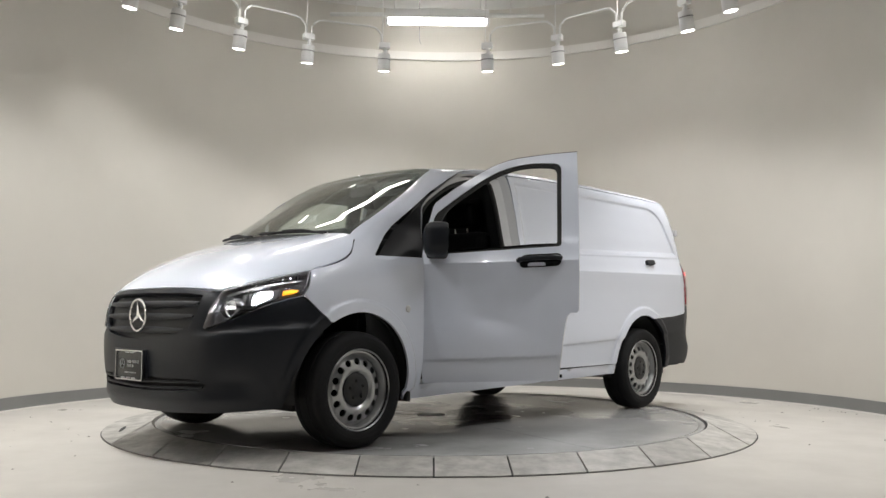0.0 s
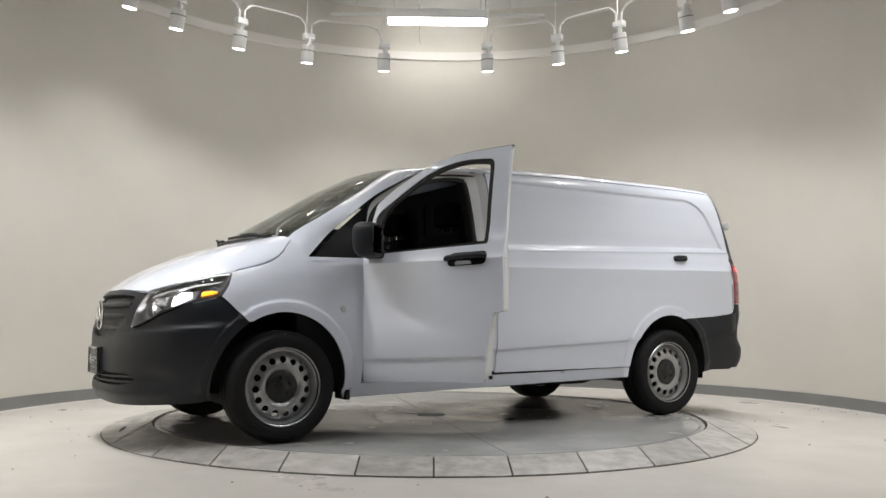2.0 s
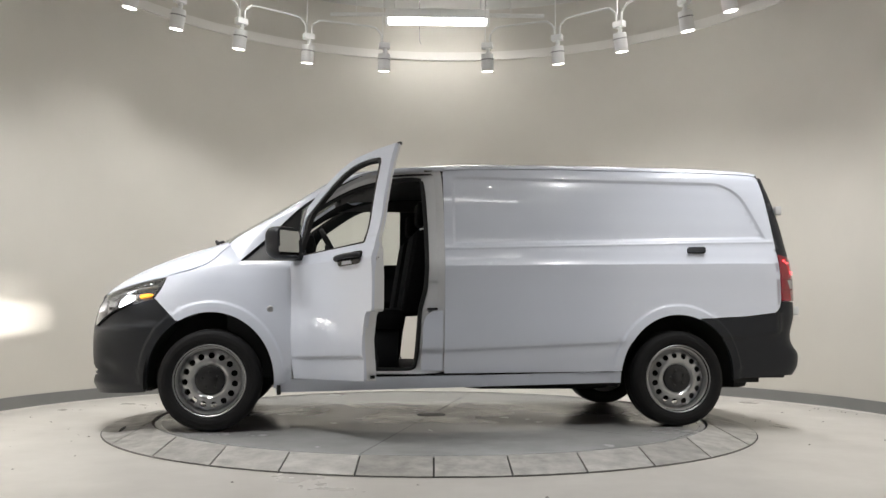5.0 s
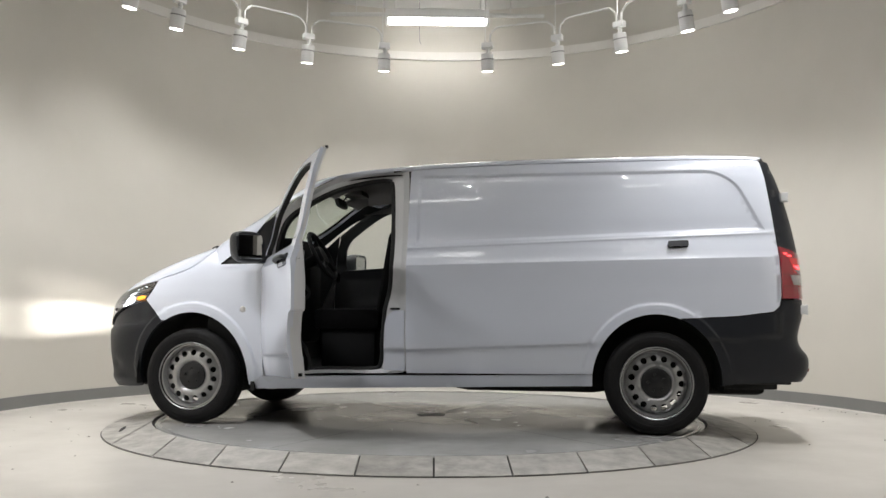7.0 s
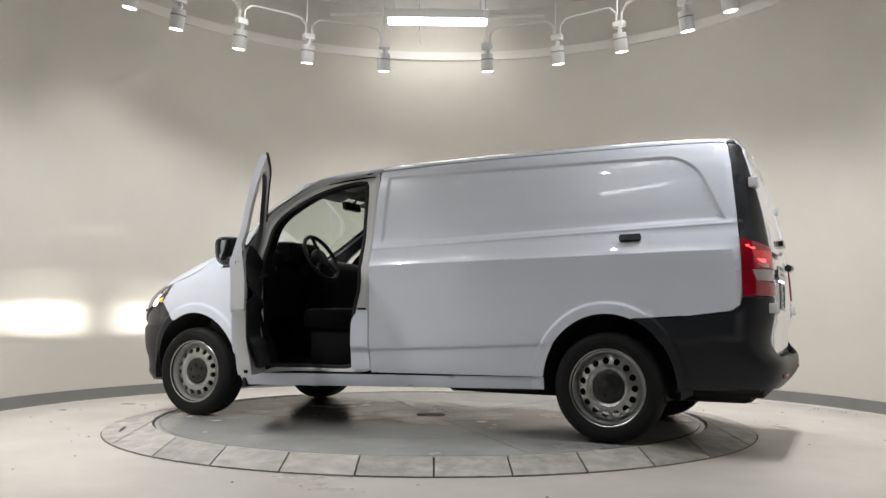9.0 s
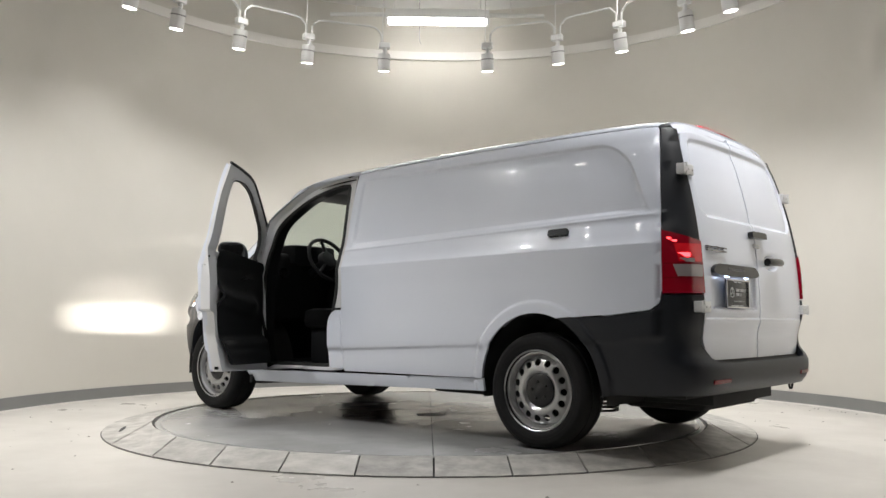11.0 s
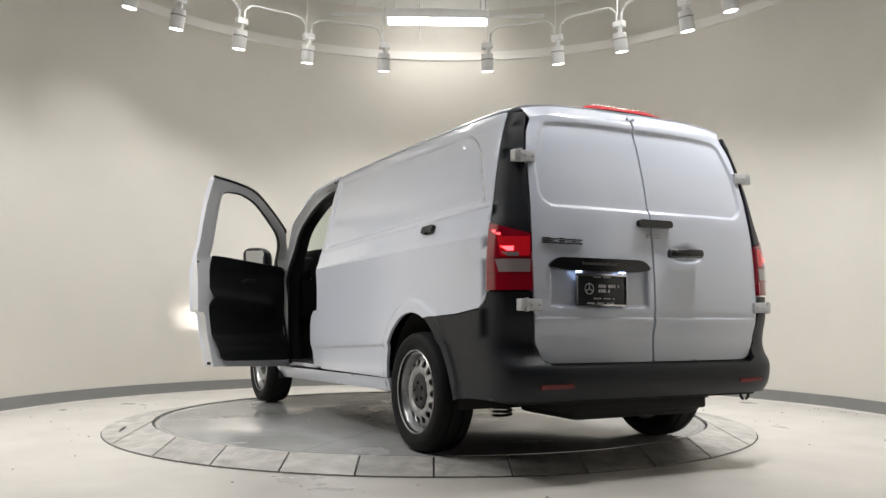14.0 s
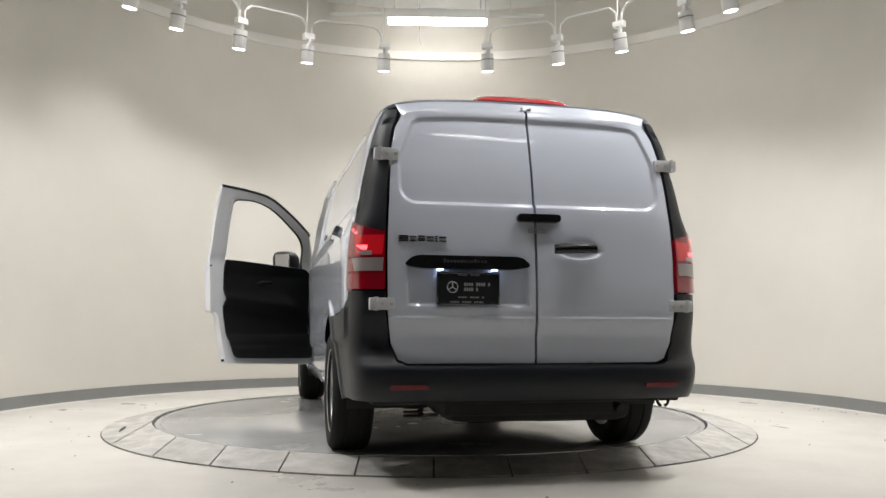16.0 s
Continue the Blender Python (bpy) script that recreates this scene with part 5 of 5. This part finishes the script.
for sd in (1, -1):
    strip("pillar_lining", [(x - 0.02, y - 0.03, z - 0.03) for x, y, z in e1], [(x - 0.01, y - 0.06, z - 0.01) for x, y, z in e2], M_DARK, van, 3, 0.0, sd)
    if sd < 0:
        strip("roof_rail_lining", [(x, y - 0.10, 1.66) for x, y, z in e2[12:]], [(x, y - 0.03, z - 0.02) for x, y, z in e2[12:]], M_HEAD, van, 2, 0.0, sd)
    strip("kick_panel", [on_flank(-0.10, z, 0.08) for z in (0.36, 0.7, 1.1)], [on_flank(-0.60, z, 0.09) for z in (0.36, 0.7, 1.1)], M_DARK, van, 2, 0.0, sd)

# ---- tail ----
M_ROOFLAMP = material("dark_red_lamp", (0.60, 0.010, 0.025), 0.25, coat=1.0)
FL_EDGE = [(-3.985, 0.90), (-3.985, 1.0), (-3.98, 1.15), (-3.965, 1.3), (-3.945, 1.5), (-3.925, 1.68), (-3.903, 1.80)]
DOOR_EDGE = [(0.748, 0.88), (0.750, 1.05), (0.746, 1.2), (0.736, 1.4), (0.722, 1.6), (0.702, 1.70), (0.668, 1.79)]
RST = (0.0115, 1.0)


def edge_at(edge, z):
    return float(np.interp(z, [p[1] for p in edge], [p[0] for p in edge]))


def corner(z0o, z1o, z0i, z1i, n=8, grow=0.0):
    """Outline on the tail's corner between the flank and the rear door."""
    a = r_ang([(edge_at(FL_EDGE, z) - 0.004, z) for z in np.linspace(z0o, z1o, n)])
    b = t_ang([(edge_at(DOOR_EDGE, z) + 0.006, z) for z in np.linspace(z1i, z0i, n)])
    return a + b


for sd in (1, -1):
    skin("corner_trim", corner(1.19, 1.805, 1.150, 1.80, 12), rear_skin, M_BLACK, van, 0.025, side=sd, stretch=RST, flip=True, label="black corner trim beside the rear door")
    lampr = skin("tail_lamp", corner(0.884, 1.218, 0.886, 1.160, 8), rear_skin, M_RED, van, 0.022, side=sd, stretch=RST, flip=True, lift=0.008, depth=0.03, label="red tail lamp with a clear band, lit")

    def band(z0, z1, s0, s1):
        a, b = r_ang([(edge_at(FL_EDGE, (z0 + z1) / 2) - 0.004, (z0 + z1) / 2)])[0][0], t_ang([(edge_at(DOOR_EDGE, (z0 + z1) / 2) + 0.006, (z0 + z1) / 2)])[0][0]
        return [(a + (b - a) * s0, z0), (a + (b - a) * s1, z0), (a + (b - a) * s1, z1), (a + (b - a) * s0 * 0.7, z1)]

    skin("clear_band", band(0.972, 1.035, 0.35, 0.97), rear_skin, M_CLEARL, lampr, 0.02, side=sd, stretch=RST, flip=True, lift=0.0105, depth=0.006, label="clear reversing lamp")
    skin("lit_chamber", band(1.050, 1.145, 0.40, 0.97), rear_skin, M_REDGLOW, lampr, 0.02, side=sd, stretch=RST, flip=True, lift=0.0092, depth=0.006, label="red lamp chamber, lit")
    skin("clear_square", band(1.048, 1.068, 0.56, 0.76), rear_skin, M_CLEARL, lampr, 0.02, side=sd, stretch=RST, flip=True, lift=0.0105, depth=0.006)
    skin("brake_glow", band(1.074, 1.096, 0.54, 0.66), rear_skin, M_REDLIT, lampr, 0.02, side=sd, stretch=RST, flip=True, lift=0.0100, depth=0.006, label="bright lit brake lamp")
    skin("dark_rib", band(1.037, 1.043, 0.05, 0.98), rear_skin, M_REFLECT, lampr, 0.02, side=sd, stretch=RST, flip=True, lift=0.0110, depth=0.006)
    skin("dark_rib", band(0.962, 0.968, 0.05, 0.98), rear_skin, M_REFLECT, lampr, 0.02, side=sd, stretch=RST, flip=True, lift=0.0110, depth=0.006)
    for s, z in ((0.16, 1.172), (0.30, 1.158)):
        skin("light_point", band(z - 0.005, z + 0.005, s, s + 0.06), rear_skin, M_REDLIT, lampr, 0.02, side=sd, stretch=RST, flip=True, lift=0.0105, depth=0.006)

b_half = ([(0, 0.352), (30, 0.352), (60, 0.352), (78, 0.342)] + r_ang([(-3.60, 0.322)] + arch(-3.2, R_ARCH + 0.003, 182, 113, 14) + [(-3.362, 0.750), (-3.70, 0.765), (-3.932, 0.793), (-3.978, 0.828), (-3.990, 0.878)])
          + t_ang([(0.754, 0.878), (0.752, 0.78), (0.735, 0.62), (0.70, 0.545), (0.65, 0.522)]) + [(40, 0.520), (20, 0.518), (0, 0.518)])
skin("rear_bumper", both(b_half), rear_skin, M_BLACK, van, 0.028, depth=0.03, stretch=RST, flip=True, lines=[[(k * u, z) for u, z in r_ang(ln)] for k in (1, -1) for ln in flare_lines(-3.2, 124, 170)], label="matt black plastic rear bumper")
skin("bumper_step", [(-0.70, 0.0), (0.70, 0.0), (0.66, 1.0), (-0.66, 1.0)], lambda y, s: np.stack([-4.19 + 0.10 * s + 0.06 * np.abs(y) ** 3, y, 0.505 + 0.012 * s], -1), M_BLACK, van, 0.1, depth=0.0, flip=True)
for y0, y1 in ((0.73, 0.55), (-0.55, -0.73)):
    skin("bumper_reflector", rounded([(y0, 0.412), (y1, 0.415), (y1, 0.436), (y0, 0.434)], 0.006), tail_skin, M_REFLECT, van, 0.03, flip=True, lift=0.006, depth=0.012, label="red bumper reflector")


def door_skin(y, z):
    """The tail without the step of the bumper."""
    q = tail_skin(y, np.maximum(z, 0.66))
    q[:, 2] = z
    q[:, 0] += 0.010 * np.maximum(0.66 - np.asarray(z, float), 0)
    return q


FIELD_R, FIELD_LOW = 0.10, 1.300


def field_side(z):
    return 0.694 - 0.075 * ramp(np.asarray(z, float), 1.5, 1.78)


def field_top(y):
    return 1.785 - 0.10 * np.abs(y) ** 3


def rear_bulge(y, z):
    ay = np.abs(y)
    a, b, c = field_side(z) - ay, z - FIELD_LOW, field_top(y) - z
    d = np.minimum.reduce([a, b, c])
    for q, r in ((b, FIELD_R), (c, 0.05)):
        near = (a < r) & (q < r)
        d = np.where(near, np.minimum(d, r - np.hypot(r - np.minimum(a, r), r - np.minimum(q, r))), d)
    rec = -0.015 * ramp(d, 0.0, 0.026)
    step = -0.010 * ramp(z, 0.748, 0.760)
    niche = np.minimum.reduce([0.655 - y, y - 0.035, z - 0.80, 1.03 - z])
    return rec + step + np.where(y > 0, -0.022 * ramp(niche, 0.0, 0.025), -0.026 * (1 - ramp(np.hypot((y + 0.235) / 0.135, (z - 1.094) / 0.052), 0.55, 1.0)))


def rear_lines(sd):
    """Lines of the pressed fields of a rear door."""
    out = []
    for d in (0.0, 0.009, 0.018, 0.026):
        sl = lambda z: float(field_side(z)) - d
        r = FIELD_R - d
        cy, cz = float(field_side(1.4)) - FIELD_R, FIELD_LOW + FIELD_R
        pts = [(y, FIELD_LOW + d) for y in np.linspace(0.015, cy, 10)]
        pts += [(cy + r * math.sin(radians(t)), cz - r * math.cos(radians(t))) for t in range(10, 91, 10)]
        zt_ = 1.785 - 0.10 * 0.62 ** 3 - d
        pts += [(sl(z), z) for z in np.linspace(cz + 0.02, zt_ - 0.045, 8)]
        y1 = pts[-1][0]
        pts += [(y1 - 0.012, zt_ - 0.014)] + [(y, 1.785 - 0.10 * y ** 3 - d) for y in np.linspace(y1 - 0.05, 0.015, 8)]
        out.append([(sd * y, z) for y, z in pts])
    out += [[(sd * 0.012, z), (sd * 0.715, z)] for z in (0.748, 0.754, 0.760)]
    if sd < 0:
        out += [[(-0.235 + k * 0.135 * math.cos(t), 1.094 + k * 0.052 * math.sin(t)) for t in np.linspace(0, 2 * math.pi, 25)] for k in (0.55, 0.7, 0.85, 1.0)]
    if sd > 0:
        for d in (0.0, 0.012, 0.025):
            q = [(0.655 - d, 0.80 + d), (0.035 + d, 0.80 + d), (0.035 + d, 1.03 - d), (0.655 - d, 1.03 - d)]
            out.append(q + q[:1])
    return out


rd = [(0.006, 0.530), (0.64, 0.532), (0.685, 0.55), (0.722, 0.63), (0.742, 0.78), (0.744, 1.05), (0.740, 1.2), (0.730, 1.4), (0.716, 1.6), (0.696, 1.70), (0.655, 1.782), (0.50, 1.815), (0.25, 1.834), (0.006, 1.842)]
rear_l = skin("rear_door", rd, door_skin, M_PAINT, van, 0.026, depth=0.03, flip=True, bulge=rear_bulge, lines=rear_lines(1), label="white rear door with a plate recess")
rear_r = skin("rear_door", [(-y, z) for y, z in rd][::-1], door_skin, M_PAINT, van, 0.026, depth=0.03, flip=True, bulge=rear_bulge, lines=rear_lines(-1), label="white rear door with a pull handle")
skin("door_gap", [(0.72, 0.54), (0.72, 1.6), (0.63, 1.76), (-0.63, 1.76), (-0.72, 1.6), (-0.72, 0.54)], tail_skin, M_DARKGAP, van, 0.08, lift=-0.045, depth=0.0, flip=True)


def tail_x(y, z):
    return float(tail_skin(np.array([y]), np.array([z]))[0][0])


def hinge(z, sd, yc):
    x = tail_x(yc - 0.03, z)
    h = on_box("door_hinge", (x - 0.016, x + 0.03, sd * yc - 0.060, sd * yc + 0.060, z - 0.029, z + 0.029), M_HINGE, 0.006, "white two-leaf door hinge")
    for k in (-1, 1):
        part("hinge_pin", tube_path([(x - 0.014, sd * (yc + 0.030), z + k * 0.012), (x - 0.014, sd * (yc + 0.030), z + k * 0.033)], 0.010, 10), M_HINGE, h)
    for dy in (-0.045, 0.0):
        v, f = lathe([(0.0, 0.004), (0.006, 0.003), (0.008, 0.0)], 8)
        part("hinge_bolt", ([(x - 0.016 - hh, sd * (yc + dy) + b, z + a) for a, b, hh in v], f), M_SILVER, h)
    return h


for sd in (1, -1):
    a = hinge(1.555, sd, 0.742)
    b = hinge(0.815, sd, 0.770)
skin("plate_bar", rounded([(0.672, 1.002, 0.03), (0.62, 1.050, 0.04), (0.08, 1.050, 0.04), (0.028, 1.002, 0.03), (0.12, 0.985, 0.05), (0.58, 0.985, 0.05)], 0.03), tail_skin, M_GLOSSB, rear_l, 0.025, flip=True, lift=0.012, depth=0.045, label="black plate lamp bar")
for k in range(13):
    y = 0.47 - k * 0.017
    x = tail_x(y, 1.028) - 0.0128
    bm_ob("letter_bar", box_mesh(x - 0.001, x + 0.001, y - 0.006, y + 0.006, 1.016, 1.034 if k in (0, 9) else 1.029), M_EMBOSS, rear_l, smooth=False)
for y in (0.49, 0.22):
    x = tail_x(y, 0.985) - 0.004
    bm_ob("plate_lamp", box_mesh(x - 0.006, x + 0.010, y - 0.014, y + 0.014, 0.980, 0.984), M_PLATELIT, rear_l, smooth=False, label="lit plate lamp")
for k, (w, s) in enumerate(((0.046, 0), (0.032, 0), (0.034, 0), (0.034, 0), (0.012, 0), (0.034, 0))):
    y = 0.690 - sum((0.053, 0.040, 0.042, 0.042, 0.020, 0.0)[:k])
    x = tail_x(y, 1.13) - 0.0005
    for q in ((0, 1) if k % 2 else (0, 1, 2)):
        z0 = 1.117 + q * (0.011 if k % 2 == 0 else 0.019)
        bm_ob("name_bar", box_mesh(x - 0.003, x + 0.012, y - w, y, z0, z0 + 0.006), M_BADGE, rear_l, smooth=False)
x = tail_x(0.35, 0.90) - 0.006
dealer_plate("rear_plate", pose(x + 0.012, 0.352, 0.892, 0, 0, -90), 0.312, 0.158)
skin("seam_handle", rounded([(0.098, 1.226, 0.02), (-0.125, 1.226, 0.02), (-0.125, 1.264, 0.02), (0.098, 1.264, 0.02)], 0.02), tail_skin, M_GLOSSB, rear_r, 0.02, flip=True, lift=0.022, depth=0.03, label="black release handle across the seam")
hp = [(-0.085, 1.092), (-0.13, 1.093), (-0.23, 1.097), (-0.30, 1.098)]
part("pull_handle", tube_path([(tail_x(y, z) - 0.022 - 0.010 * math.sin(i / 6 * 3.1), y, z) for i, (y, z) in enumerate(spline(hp, 2))], 0.024, 12), M_GLOSSB, rear_r, "black pull handle")
for z in (1.19, 1.175):
    for k in range(4):
        y = 0.03 - k * 0.024
        bm_ob("decal_bar", box_mesh(tail_x(y, z) - 0.0015, tail_x(y, z) + 0.012, y - 0.010, y + 0.008, z - 0.003, z + 0.003), M_SILVER, rear_r, smooth=False)
NX, NY = 8, 24
v, f = [], []
for b in range(NY + 1):
    w = -1 + 2 * b / NY
    y = 0.27 * w
    xa, xb = -3.80 - 0.05 * w * w, -3.945
    for a in range(NX + 1):
        t = a / NX
        x = xa + (xb - xa) * t
        up = 0.044 * math.sqrt(max(0.0, 1 - w ** 4)) * math.sin(math.pi * (0.12 + 0.80 * t)) - 0.005
        v.append((x, y, float(roof_top(np.array([x]), np.array([y]))[0][2]) + up))
for b in range(NY):
    for a in range(NX):
        k = b * (NX + 1) + a
        f.append((k, k + 1, k + NX + 2, k + NX + 1))
on_van("roof_brake_lamp", (v, f), M_ROOFLAMP, label="red high brake lamp on the roof edge")
skin("roof_tail_lip", [(-0.685, 0.0), (0.685, 0.0), (0.685, 1.0), (-0.685, 1.0)], lambda y, s: roof_top(-3.925 - 0.015 * (1 - (y / 0.685) ** 2), y) * (1 - s)[:, None] + (np.array([0.015, 0, 0]) + tail_skin(y * 0.955, -0.012 + np.interp(np.abs(y) * 0.955, [0, 0.25, 0.5, 0.655, 0.68], [1.842, 1.834, 1.815, 1.782, 1.750]))) * s[:, None], M_PAINT, van, 0.06, depth=0.0, flip=True)


def motions():
    rows = [(t, pose(0, 0, 0, 0, 0, a)) for t, a in THETA]
    walk(van, rows)
    walk(disc, rows)


motions()
